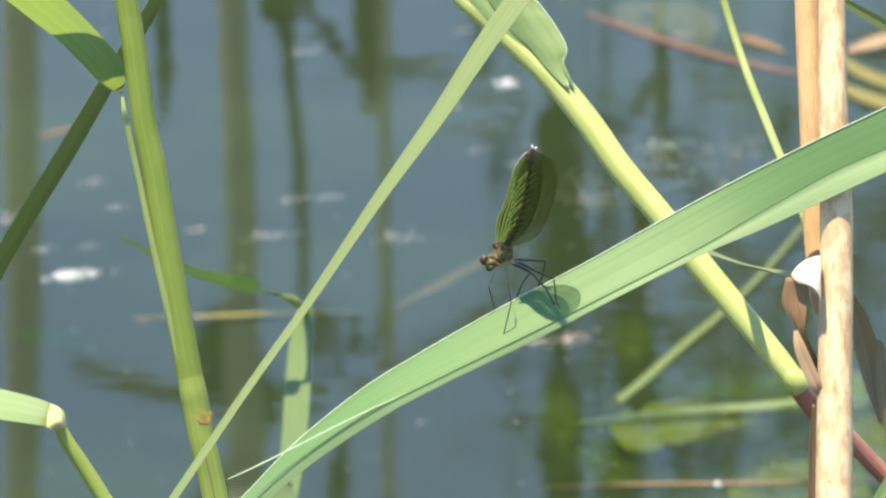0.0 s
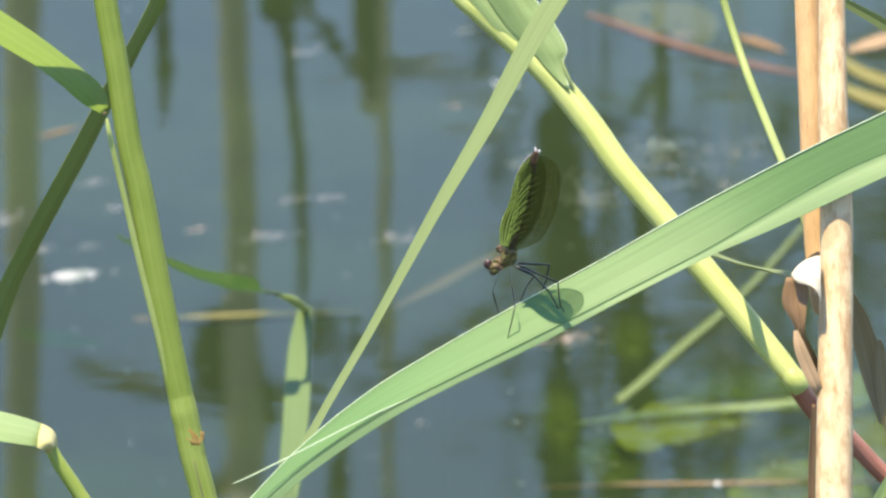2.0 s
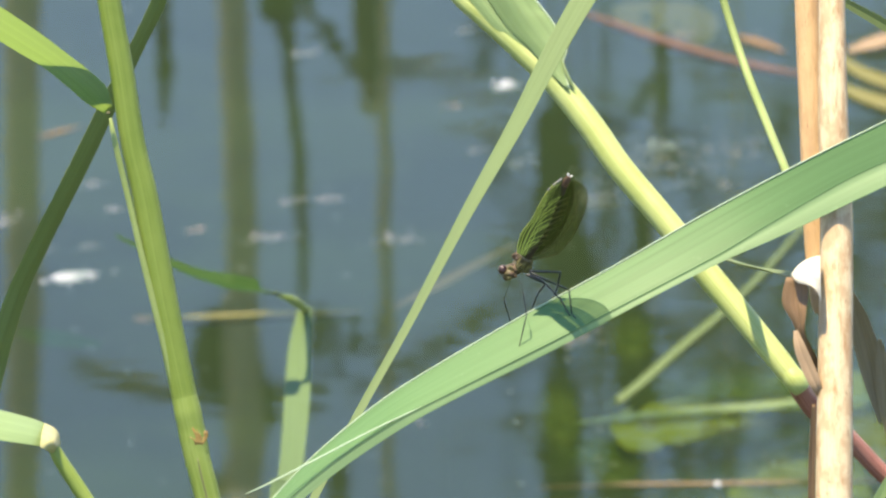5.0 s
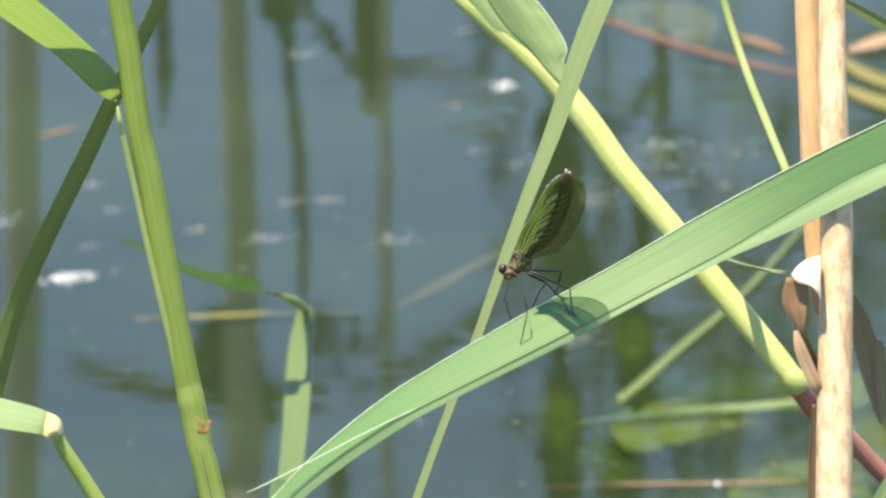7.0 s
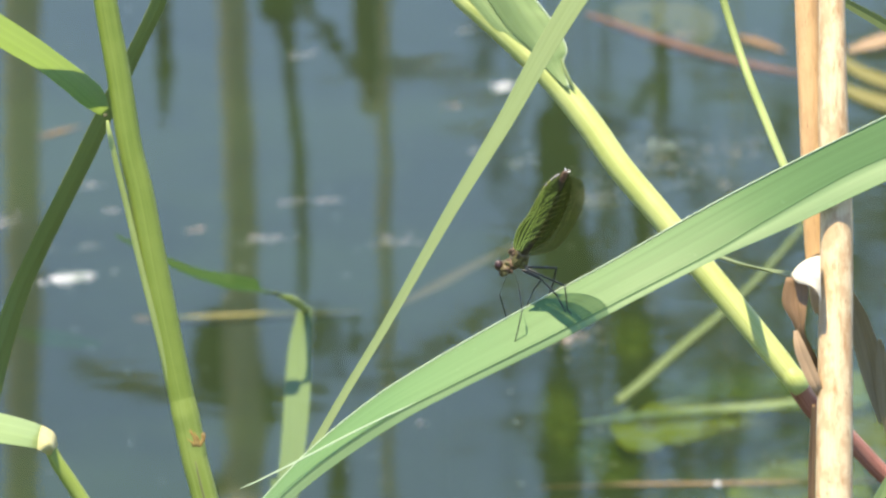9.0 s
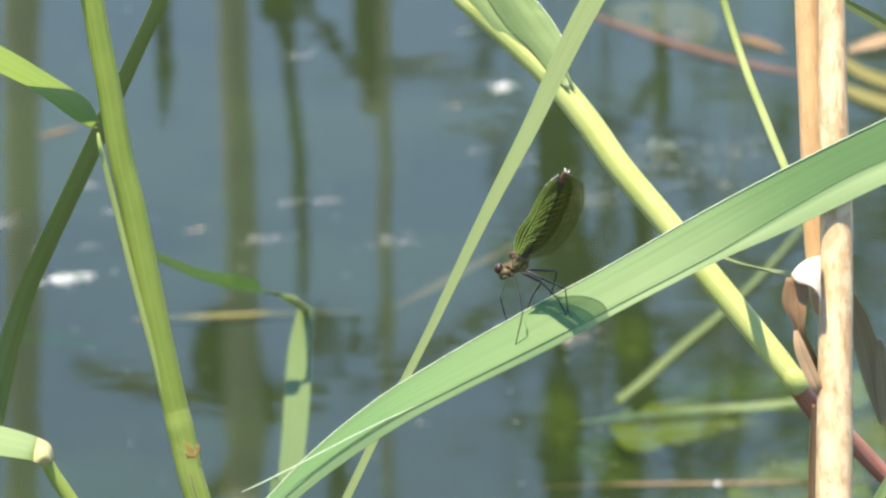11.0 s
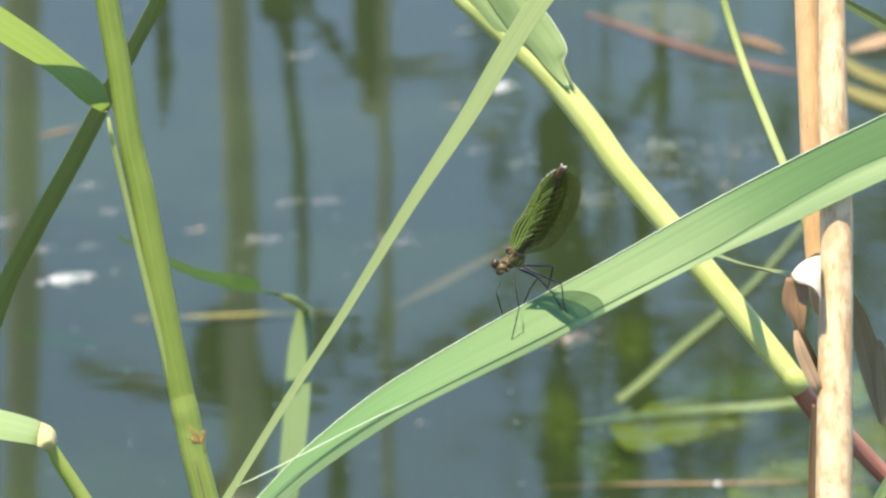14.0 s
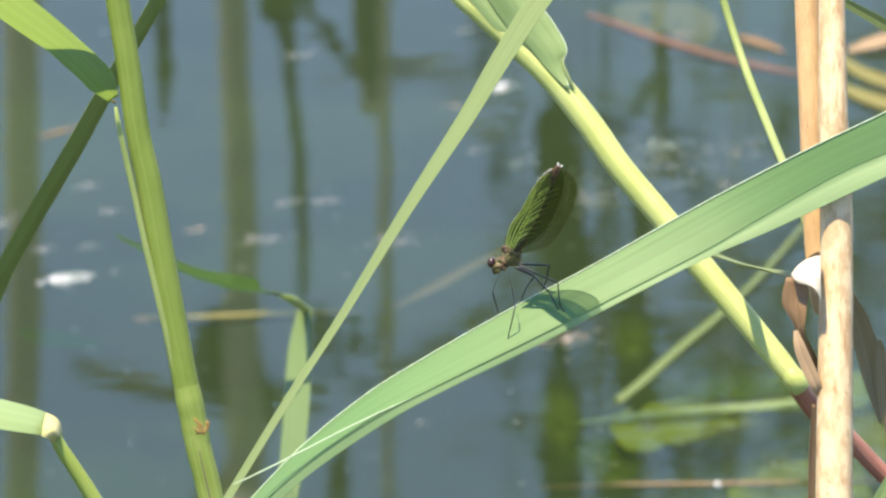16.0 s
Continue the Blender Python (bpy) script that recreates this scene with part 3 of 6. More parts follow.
def thin_hanging_blade():
    leaf = thing("hanging_leaf", (0.0228, 1.908, 0.5034), "narrow light green reed leaf hanging tip down", "reed leaf")
    path = [w((0.0540, 1.9232, 0.5410), 0.00812), w((0.0382, 1.9156, 0.5222), 0.00830), w((0.0215, 1.9080, 0.5034), 0.00790), w((0.0103, 1.9021, 0.4889), 0.00715), w((-0.0005, 1.8960, 0.4737), 0.00593), w((-0.0175, 1.8871, 0.4517), 0.00405), w((-0.0373, 1.8761, 0.4245), 0.00285), w((-0.0523, 1.8682, 0.4050), 0.00265), w((-0.0724, 1.8571, 0.3775), 0.00265), w((-0.0849, 1.8504, 0.3608), 0.00219), w((-0.1021, 1.8410, 0.3377), 0.00062)]
    turn = [(-0.55, -0.6, 0.6)] * 5 + [(-0.5, -0.65, 0.6)] * 6
    part("blade", ribbon(path, turn, SHALLOW, 60), LEAF_LIGHT, leaf)
    part("midrib", ribbon([(*(Vector(p[:3]) + VIEW * 0.0003), p[3] * 0.06) for p in path], turn, FLAT, 60, 0.0003), LEAF_LIGHT, leaf)
    return leaf


hanging_blade = thin_hanging_blade()


# ---- the leaning green reed ----
def leaning_reed():
    reed = thing("leaning_reed", (0.1526, 1.9327, 0.3243), "thick yellow-green reed leaning over, reddish below its lowest node", "reed")
    green = [w((-0.0242, 2.0655, 0.4888), 0.00614), w((-0.0082, 2.0464, 0.4715), 0.0063), w((0.005, 2.0326, 0.4597), 0.00646), w((0.0149, 2.0242, 0.4536), 0.00695), w((0.0315, 2.0097, 0.4422), 0.00743), w((0.0425, 1.998, 0.4323), 0.00775), w((0.0515, 1.9871, 0.4227), 0.00759), w((0.0639, 1.974, 0.4118), 0.00743), w((0.0738, 1.963, 0.4025), 0.00759),
             w((0.0818, 1.9543, 0.3953), 0.00743), w((0.0892, 1.9462, 0.3887), 0.00711), w((0.0949, 1.9399, 0.3836), 0.00678), w((0.1014, 1.9326, 0.3775), 0.00614)]
    part("stem", tube(green, 80, 20, ridges=0.012), STEM_YELLOW, reed)
    red = [w((0.1002, 1.9340, 0.3783), 0.00549), w((0.1036, 1.9369, 0.3722), 0.00615), w((0.1074, 1.9389, 0.3664), 0.00617), w((0.1164, 1.9407, 0.3575), 0.00553), w((0.1277, 1.9391, 0.3456), 0.00521), w((0.1526, 1.9315, 0.3213), 0.00554), w((0.202, 1.8932, 0.1199), 0.0058), w((0.2227, 1.8078, -0.1983), 0.0058)]
    part("lower_stem", tube(red, 30, 16), STEM_RED, reed, "reddish bare stem below the node")
    part("node", tube([w((0.0989, 1.9354, 0.3799), 0.00614), w((0.101, 1.9331, 0.378), 0.00662), w((0.1026, 1.9328, 0.3759), 0.00549)], 8, 20), STEM_YELLOW, reed)
    seam = [(-0.004, 2.0389, 0.4706), (0.0076, 2.027, 0.46), (0.0146, 2.0202, 0.454), (0.021, 2.0156, 0.4504), (0.0264, 2.012, 0.4477), (0.0323, 2.0067, 0.4444), (0.0364, 2.0016, 0.4417)]
    valley = [(0.0035, 2.0377, 0.4729), (0.0131, 2.0252, 0.4606), (0.0167, 2.0209, 0.4566), (0.0197, 2.0177, 0.4536), (0.0258, 2.0124, 0.4495), (0.0307, 2.0072, 0.4452), (0.0361, 2.0017, 0.4418)]
    part("inner_leaf", loft([seam, valley], 40, between=4, bulge=0.08), LEAF_PALE, reed, "green leaf base against the stem")
    ridge = [(0.0109, 2.0319, 0.4758), (0.02, 2.0208, 0.4631), (0.0241, 2.0164, 0.4576), (0.0274, 2.0134, 0.454), (0.0315, 2.0092, 0.4498), (0.0335, 2.0065, 0.4464), (0.0364, 2.0016, 0.4419)]
    edge = [(0.0179, 2.0334, 0.477), (0.0271, 2.0219, 0.4618), (0.0307, 2.0178, 0.4584), (0.0337, 2.0143, 0.4549), (0.0361, 2.0099, 0.4508), (0.0351, 2.0075, 0.4474), (0.0367, 2.0014, 0.4418)]
    lap = [tuple(Vector(p) - VIEW * 0.0004) for p in valley]
    part("leaf", loft([lap, ridge, edge], 40, between=4, bulge=0.06), LEAF_PALE, reed, "green leaf wrapping the stem")
    margin = [w(p, 0.0004) for p in edge[1:]]
    part("leaf_margin", tube(margin, 30, 8), MARGIN, reed, "pale rolled leaf margin")
    flap = [w((0.0346, 2.0082, 0.4485), 0.00049), w((0.0357, 2.0050, 0.4459), 0.00099), w((0.0372, 2.0028, 0.4432), 0.00099), w((0.0385, 2.0015, 0.4412), 0.00033)]
    part("leaf_flap", tube(flap, 24, 8), LEAF_LIGHT, reed, "pale rim where the leaf base joins the stem")
    return reed


leaning_reed()


def slim_stem():
    reed = thing("slim_reed", (0.1074, 1.9367, 0.4142), "slim bright green leaf stalk", "reed")
    path = [w((0.0736, 1.9828, 0.5018), 0.00210), w((0.0801, 1.9738, 0.4794), 0.00226), w((0.0858, 1.9573, 0.4652), 0.00241), w((0.0910, 1.9327, 0.4579), 0.00239), w((0.0953, 1.9044, 0.4545), 0.00236), w((0.0993, 1.8811, 0.4502), 0.00234), w((0.1032, 1.8678, 0.4425), 0.00217)]
    part("stalk", tube(path, 50, 12), SHEATH, reed)


slim_stem()


# ---- the dead stalk ----
def dead_stalk():
    stalk = thing("dead_reed_stalk", (0.1003, 1.5422, -0.0282), "sun-bleached dead reed stalk with torn brown sheaths", "dead reed")
    path = [w((0.1083, 1.9464, 0.5398), 0.00734), w((0.1076, 1.9108, 0.5024), 0.0073), w((0.1073, 1.8879, 0.4777), 0.00824), w((0.1077, 1.8674, 0.4524), 0.00897), w((0.1067, 1.8411, 0.4232), 0.00954), w((0.1056, 1.8143, 0.3944), 0.01005), w((0.1041, 1.7706, 0.3448), 0.01), w((0.1019, 1.6552, 0.1714), 0.00975), w((0.1003, 1.5422, -0.0282), 0.00965)]
    part("stalk", tube(path, 70, 20, ridges=0.02), STEM_DRY, stalk)
    sheath = [w((0.1012, 1.9502, 0.5385), 0.00687), w((0.1013, 1.9155, 0.5007), 0.00687), w((0.102, 1.8935, 0.4755), 0.00684), w((0.1027, 1.8714, 0.4474), 0.00649), w((0.1029, 1.8580, 0.4340), 0.00400), w((0.1036, 1.8560, 0.4310), 0.00150)]
    sheath = [w(Vector(p[:3]) + VIEW * 0.007, p[3]) for p in sheath]
    part("old_sheath", tube(sheath, 50, 16, 0.7, ridges=0.03), SHEATH_DRY, stalk, "brown split sheath along the stalk")
    for pts, face, mat, label in (
        ([w((0.0964, 1.8533, 0.4428), 0.00554), w((0.0960, 1.8502, 0.4377), 0.00739), w((0.0967, 1.8476, 0.4341), 0.00554), w((0.0974, 1.8459, 0.4298), 0.00369), w((0.0988, 1.8460, 0.4248), 0.00369), w((0.1008, 1.8468, 0.4188), 0.00463), w((0.1031, 1.8473, 0.4119), 0.00309)], [(-0.2, -0.8, 0.55), (-0.3, -0.85, 0.3), (-0.6, -0.7, 0.2), (-0.75, -0.5, 0.2), (-0.3, -0.9, 0.3), (0.2, -0.9, 0.3), (0.3, -0.9, 0.3)], LEAF_DRY, "curled brown dead leaf"),
        ([w((0.1125, 1.8776, 0.4281), 0.00250), w((0.1155, 1.8741, 0.4194), 0.00687), w((0.1183, 1.8700, 0.4093), 0.00656), w((0.1196, 1.8667, 0.4013), 0.00343), w((0.1208, 1.8641, 0.3948), 0.00062)], [(-0.4, -0.9, 0.1), (-0.5, -0.8, 0.1), (-0.2, -0.9, 0.1), (0.2, -0.9, 0.1), (0.3, -0.9, 0.1)], LEAF_STRAW, "hanging dead leaf"),
        ([w((0.1203, 1.8692, 0.4181), 0.00093), w((0.1212, 1.8663, 0.4109), 0.00405), w((0.1220, 1.8628, 0.4022), 0.00436), w((0.1228, 1.8590, 0.3928), 0.00125)], (-0.45, -0.8, 0.5), LEAF_STRAW, "straw-coloured dead leaf"),
        ([w((0.1019, 1.8570, 0.4038), 0.00124), w((0.1017, 1.8538, 0.3959), 0.00217), w((0.1014, 1.8503, 0.3873), 0.00233), w((0.1013, 1.8462, 0.3772), 0.00202)], (0.5, -0.9, -0.1), LEAF_DRY, "dark dead leaf strip"),
        ([w((0.0958, 1.8424, 0.4318), 0.0012), w((0.0968, 1.839, 0.4287), 0.003), w((0.0987, 1.8362, 0.4244), 0.0036), w((0.1014, 1.8329, 0.4191), 0.003), w((0.1029, 1.8343, 0.4144), 0.001)], (-0.3, -0.7, 0.5), LEAF_TAN, "pale tan dead leaf strip"),
    ):
        part("dead_leaf", ribbon(pts, face, V_FOLD, 24, wave=0.12), mat, stalk, label)
    part("collar", loft([[(0.1029, 1.8565, 0.4481), (0.0995, 1.8557, 0.4474), (0.0968, 1.8555, 0.4455), (0.095, 1.8555, 0.4429)], [(0.1026, 1.8492, 0.4461), (0.1001, 1.8482, 0.4462), (0.0977, 1.8488, 0.4449), (0.0956, 1.8503, 0.4435)], [(0.1026, 1.8434, 0.4397), (0.1015, 1.8436, 0.4427), (0.0997, 1.8451, 0.4438), (0.0965, 1.8491, 0.443)]], 14, 0.0006, 4, 0.06), PAPERY, stalk, "pale papery leaf collar")
    side = [w((0.1011, 1.855, 0.4417), 0.00216), w((0.0961, 1.8628, 0.4395), 0.003), w((0.0913, 1.8753, 0.4358), 0.0034), w((0.0887, 1.8969, 0.4278), 0.0034), w((0.0869, 1.9388, 0.4116), 0.0034), w((0.0852, 1.9828, 0.3948), 0.0032), w((0.0815, 2.0205, 0.3815), 0.003), w((0.0768, 2.0305, 0.3795), 0.0026), w((0.0687, 2.0411, 0.3791), 0.00129)]
    part("side_leaf", ribbon(side, (0.1, -0.4, 0.9), V_FOLD, 30), LEAF_SLANT, stalk, "narrow green side leaf")
    stalk.location -= VIEW * 0.0055 + RIGHT * 0.0003


dead_stalk()


# ---- the perched damselfly ----
FLY_HUB = Vector((0.01936, 1.85153, 0.44911))


def fly_at(a, b, c=0.0):
    """Millimetres to the right, upwards and away from the viewer, from the joint of the legs."""
    return FLY_HUB + (RIGHT * a + ACROSS_UP * b + VIEW * c) * 0.001


def body_at(a, b, c=0.0):
    return fly_at(a, b, c + 4.8)


def wing(edge, root, material, parent, label, veins, combs, vein_stuff, pleat=0.035):
    """One closed wing: a pleated film between its free edge and the abdomen, its long veins and the combed cross veins standing proud."""
    count, steps = 44, 13
    outer = [Vector(p) for p in spline([fly_at(*p) for p in edge], count)]
    inner = [Vector(p) for p in spline([fly_at(*p) for p in root], count)]

    def skin(s, u, lift=0.0):
        k = min(max(s, 0.0), 1.0) * count
        i = min(int(k), count - 1)
        a, b = outer[i].lerp(outer[i + 1], k - i), inner[i].lerp(inner[i + 1], k - i)
        fold = pleat * math.sin(u * 17) * (b - a).length * math.sin(math.pi * min(1, u * 1.02))
        return a.lerp(b, u) - VIEW * (fold + lift)

    rails = [[skin(i / count, j / (steps - 1)) for i in range(count + 1)] for j in range(steps)]
    film = loft(rails, count, 0.00005, 1)
    for u0, u1, reach, size in veins:
        line = [w(skin(0.02 + reach * i / 16, u0 + (u1 - u0) * (i / 16) ** 0.8, 0.00012), size * (1 - 0.55 * i / 16) * 0.001) for i in range(17)]
        bone = tube(line, 20, 6)
        for face in bone.faces:
            face.material_index = 1
        merge(film, bone)
    rnd = random.Random(len(label))
    for first, last, u0, u1, rise, number, size in combs:
        for k in range(number):
            s = first + (last - first) * k / number
            up = rise * rnd.uniform(0.8, 1.2)
            line = [w(skin(s + up * q, u0 + (u1 - u0) * q ** 1.3, 0.00010), size * 0.001 * (1 - 0.5 * q)) for q in (0, 0.3, 0.6, 1.0)]
            bone = tube(line, 6, 5)
            for face in bone.faces:
                face.material_index = 1
            merge(film, bone)
    ob = part("wing", film, material, parent, label)
    ob.data.materials.append(vein_stuff)
    return ob


def damselfly():
    fly = thing("damselfly", (0.0189, 1.8462, 0.4307), "green-bronze damselfly with closed olive wings perched on the leaf", "damselfly")
    lean = Matrix.Rotation(radians(-32), 4, -VIEW) @ Matrix.Rotation(radians(30), 4, "X")
    body = blob((0, 0, 0), (0.0050, 0.0052, 0.0078), lean, 0.30, 2, 4)
    bmesh.ops.translate(body, vec=body_at(-1.5, 2.0, 3.4), verts=body.verts)
    joint = fly_at(0, 0, 5)
    thorax = part("thorax", body, CHITIN, fly, "ridged green-bronze thorax", at=joint)
    for a, b, c, size, turn, seed in ((-2.9, 3.6, 2.0, (0.0026, 0.0026, 0.0030), 15, 3), (-1.2, 4.6, 1.7, (0.0030, 0.0026, 0.0020), -10, 4)):
        lump = blob((0, 0, 0), size, Matrix.Rotation(radians(turn), 4, -VIEW), 0.5, seed, 4)
        bmesh.ops.translate(lump, vec=body_at(a, b, c), verts=lump.verts)
        part("dorsal_plate", lump, CHITIN_TAN, thorax, "pinkish tan dorsal plate")
    for k, (a, b, c) in enumerate(((-2.9, 1.0, 1.5), (-1.4, 1.5, 1.1), (-0.1, 2.2, 1.4), (-0.5, 0.3, 1.7))):
        plate = blob((0, 0, 0), (0.0016, 0.0014, 0.0042 - 0.0004 * k), Matrix.Rotation(radians(-15 - 10 * k), 4, -VIEW), 0.45, 20 + k, 4)
        bmesh.ops.translate(plate, vec=body_at(a, b, c), verts=plate.verts)
        part("side_plate", plate, CHITIN_OLIVE, thorax, "olive yellow side plate")
    part("neck", blob(body_at(-3.8, 0.2, 2.6), (0.0030, 0.0034, 0.0032), None, 0.4, 6, 4), CHITIN_TAN, thorax)
    part("head", blob(body_at(-5.5, -0.5, 2.6), (0.0036, 0.0048, 0.0036), None, 0.3, 7, 4), CHITIN, thorax, "small brown and ochre head")
    for k, (a, b, c) in enumerate(((-4.9, 0.6, 1.0), (-4.8, -0.9, 0.5), (-5.5, -2.0, 0.9), (-4.0, -1.5, 1.2))):
        part("face_plate", blob(body_at(a, b, c), (0.0015, 0.0013, 0.0013), None, 0.5, 30 + k, 3), CHITIN_TAN if k % 2 else CHITIN_OLIVE, thorax)
    for a, b, c, size in ((-7.1, 0.2, 1.7, 0.0029), (-6.0, -1.7, 3.4, 0.0026)):
        part("eye", blob(body_at(a, b, c), (size * 0.86, size, size), None, 0.0, 1, 3), EYE, thorax, "glossy brown eye")
    for a, b in ((-7.6, -1.6), (-6.9, -2.4)):
        part("antenna", tube([w(body_at(-6.2, -0.9, 1.0), 0.0002), w(body_at(a, b, 0.4), 0.00008)], 4, 5), LEG, thorax)
    tail = [w(fly_at(-0.8, 3.0, 6.0), 0.0022), w(fly_at(1.6, 6.3, 2.4), 0.0019), w(fly_at(4.6, 10.6, -1.2), 0.0017), w(fly_at(6.8, 15.2, -6.6), 0.0016), w(fly_at(8.5, 20.0, -12.6), 0.0015), w(fly_at(9.8, 23.8, -18.0), 0.0018)]
    part("abdomen", tube(tail, 40, 12, ridges=0.03), CHITIN_DARK, thorax, "slender dark brown abdomen")
    part("tail_tip", tube([w(fly_at(9.8, 23.7, -18.0), 0.0016), w(fly_at(10.1, 24.4, -18.8), 0.0018), w(fly_at(10.6, 25.5, -19.8), 0.0017), w(fly_at(10.9, 26.2, -20.4), 0.0012)], 14, 10, ridges=0.08), CHITIN_TIP, thorax, "reddish brown tail tip")
    for a, b, c in ((10.7, 27.0, -20.8), (11.9, 26.3, -20.2)):
        part("clasper", tube([w(fly_at(10.8, 25.8, -20.0), 0.0005), w(fly_at(a, b, c), 0.0004)], 5, 7), FLUFF, thorax, "pale claspers")
    left_edge = [(-3.0, 4.3, 6.5), (-2.9, 7.2, 4.5), (-1.7, 10.8, 0.5), (0.9, 14.3, -4.0), (2.9, 18.3, -9.5), (4.8, 21.5, -13.8), (6.9, 24.0, -17.0), (9.5, 25.7, -19.0)]
    ridge = [(-1.2, 3.5, 4.5), (1.4, 6.5, 1.0), (4.0, 10.0, -3.0), (5.8, 13.7, -7.3), (7.2, 17.2, -11.2), (8.5, 20.6, -15.0), (9.5, 23.5, -18.0), (10.3, 25.4, -19.5)]
    far_ridge = [tuple(q + d for q, d in zip(p, (0.2, -0.2, 1.3))) for p in ridge]
    right_edge = [(0.6, 2.6, 5.0), (4.3, 3.2, 4.0), (8.3, 4.6, 2.5), (12.1, 9.0, -0.5), (14.9, 14.6, -5.0), (16.1, 19.4, -9.5), (15.2, 23.2, -14.5), (11.1, 25.7, -18.6)]
    inner_edge = [tuple(0.5 * (p + q) for p, q in zip(a, b)) for a, b in zip(right_edge, far_ridge)]
    wing(left_edge, ridge, WING, thorax, "green veined near wing", ((0.03, 0.03, 0.92, 0.26), (0.18, 0.12, 0.66, 0.34), (0.40, 0.26, 0.62, 0.46), (0.60, 0.42, 0.52, 0.34), (0.84, 0.58, 0.40, 0.26)),
         ((0.05, 0.66, 0.50, 1.02, 0.13, 10, 0.28), (0.36, 0.86, 0.14, 0.52, 0.13, 8, 0.17)), VEIN, 0.05)
    wing(right_edge, far_ridge, WING_FAR, thorax, "clear olive far wing", ((0.03, 0.03, 0.9, 0.14), (0.4, 0.3, 0.8, 0.12)), ((0.10, 0.75, 0.75, 0.25, 0.08, 12, 0.10),), VEIN_BROWN, 0.02)
    wing(inner_edge, ridge, WING_MID, thorax, "olive near hindwing", ((0.06, 0.06, 0.85, 0.14),), ((0.06, 0.70, 0.98, 0.35, 0.10, 10, 0.30),), VEIN_BROWN, 0.03)
    for a, b, c in ((5.6, 22.6, -15.4), (7.1, 24.0, -17.2), (8.7, 25.2, -18.7), (8.0, 24.7, -18.1)):
        part("wing_spot", blob(fly_at(a, b, c), (0.0010, 0.0004, 0.0005), Matrix.Rotation(radians(38), 4, -VIEW), 0.4, 4), FLUFF_DIM, thorax, "small white wing spot")
    for path in (
        [(0.0, -0.2, 3.0), (8.6, -0.6, 4.0), (7.8, -4.6, 6.5), (6.6, -7.7, 8.6)],
        [(0.3, -0.6, 2.5), (5.5, -3.1, 1.2), (10.8, -5.4, 0.0), (11.5, -12.0, 1.4), (12.6, -13.2, 1.2)],
        [(-0.9, -1.1, 3.0), (4.5, -3.7, 3.6), (2.5, -6.3, 6.0), (0.6, -10.8, 8.4)],
        [(-2.6, -1.5, 2.0), (-1.7, -5.8, 0.2), (-0.8, -12.0, -0.2), (-2.9, -20.9, 1.9)],
        [(-4.6, -2.0, 5.0), (-6.9, -7.7, 5.5), (-5.2, -13.7, 8.6)],
        [(-0.3, -1.1, 3.2), (4.0, -3.2, 3.4), (8.6, -8.0, 3.0), (11.0, -12.6, 2.2)],
    ):
        limb = bmesh.new()
        for k, (a, b) in enumerate(zip(path, path[1:])):
            thick = (0.00058, 0.00046, 0.00036, 0.00026)[k] * ((0.22, 0.85, 0.95)[k] if path[0][0] < -2 else 1.15)
            p, q = fly_at(*a), fly_at(*b)
            merge(limb, tube([w(p, thick * 0.9), w(p.lerp(q, 0.5), thick), w(q, thick * 0.75)], 6, 6))
        part("leg", limb, LEG, fly)
    return fly, thorax


perched_damselfly, thorax = damselfly()


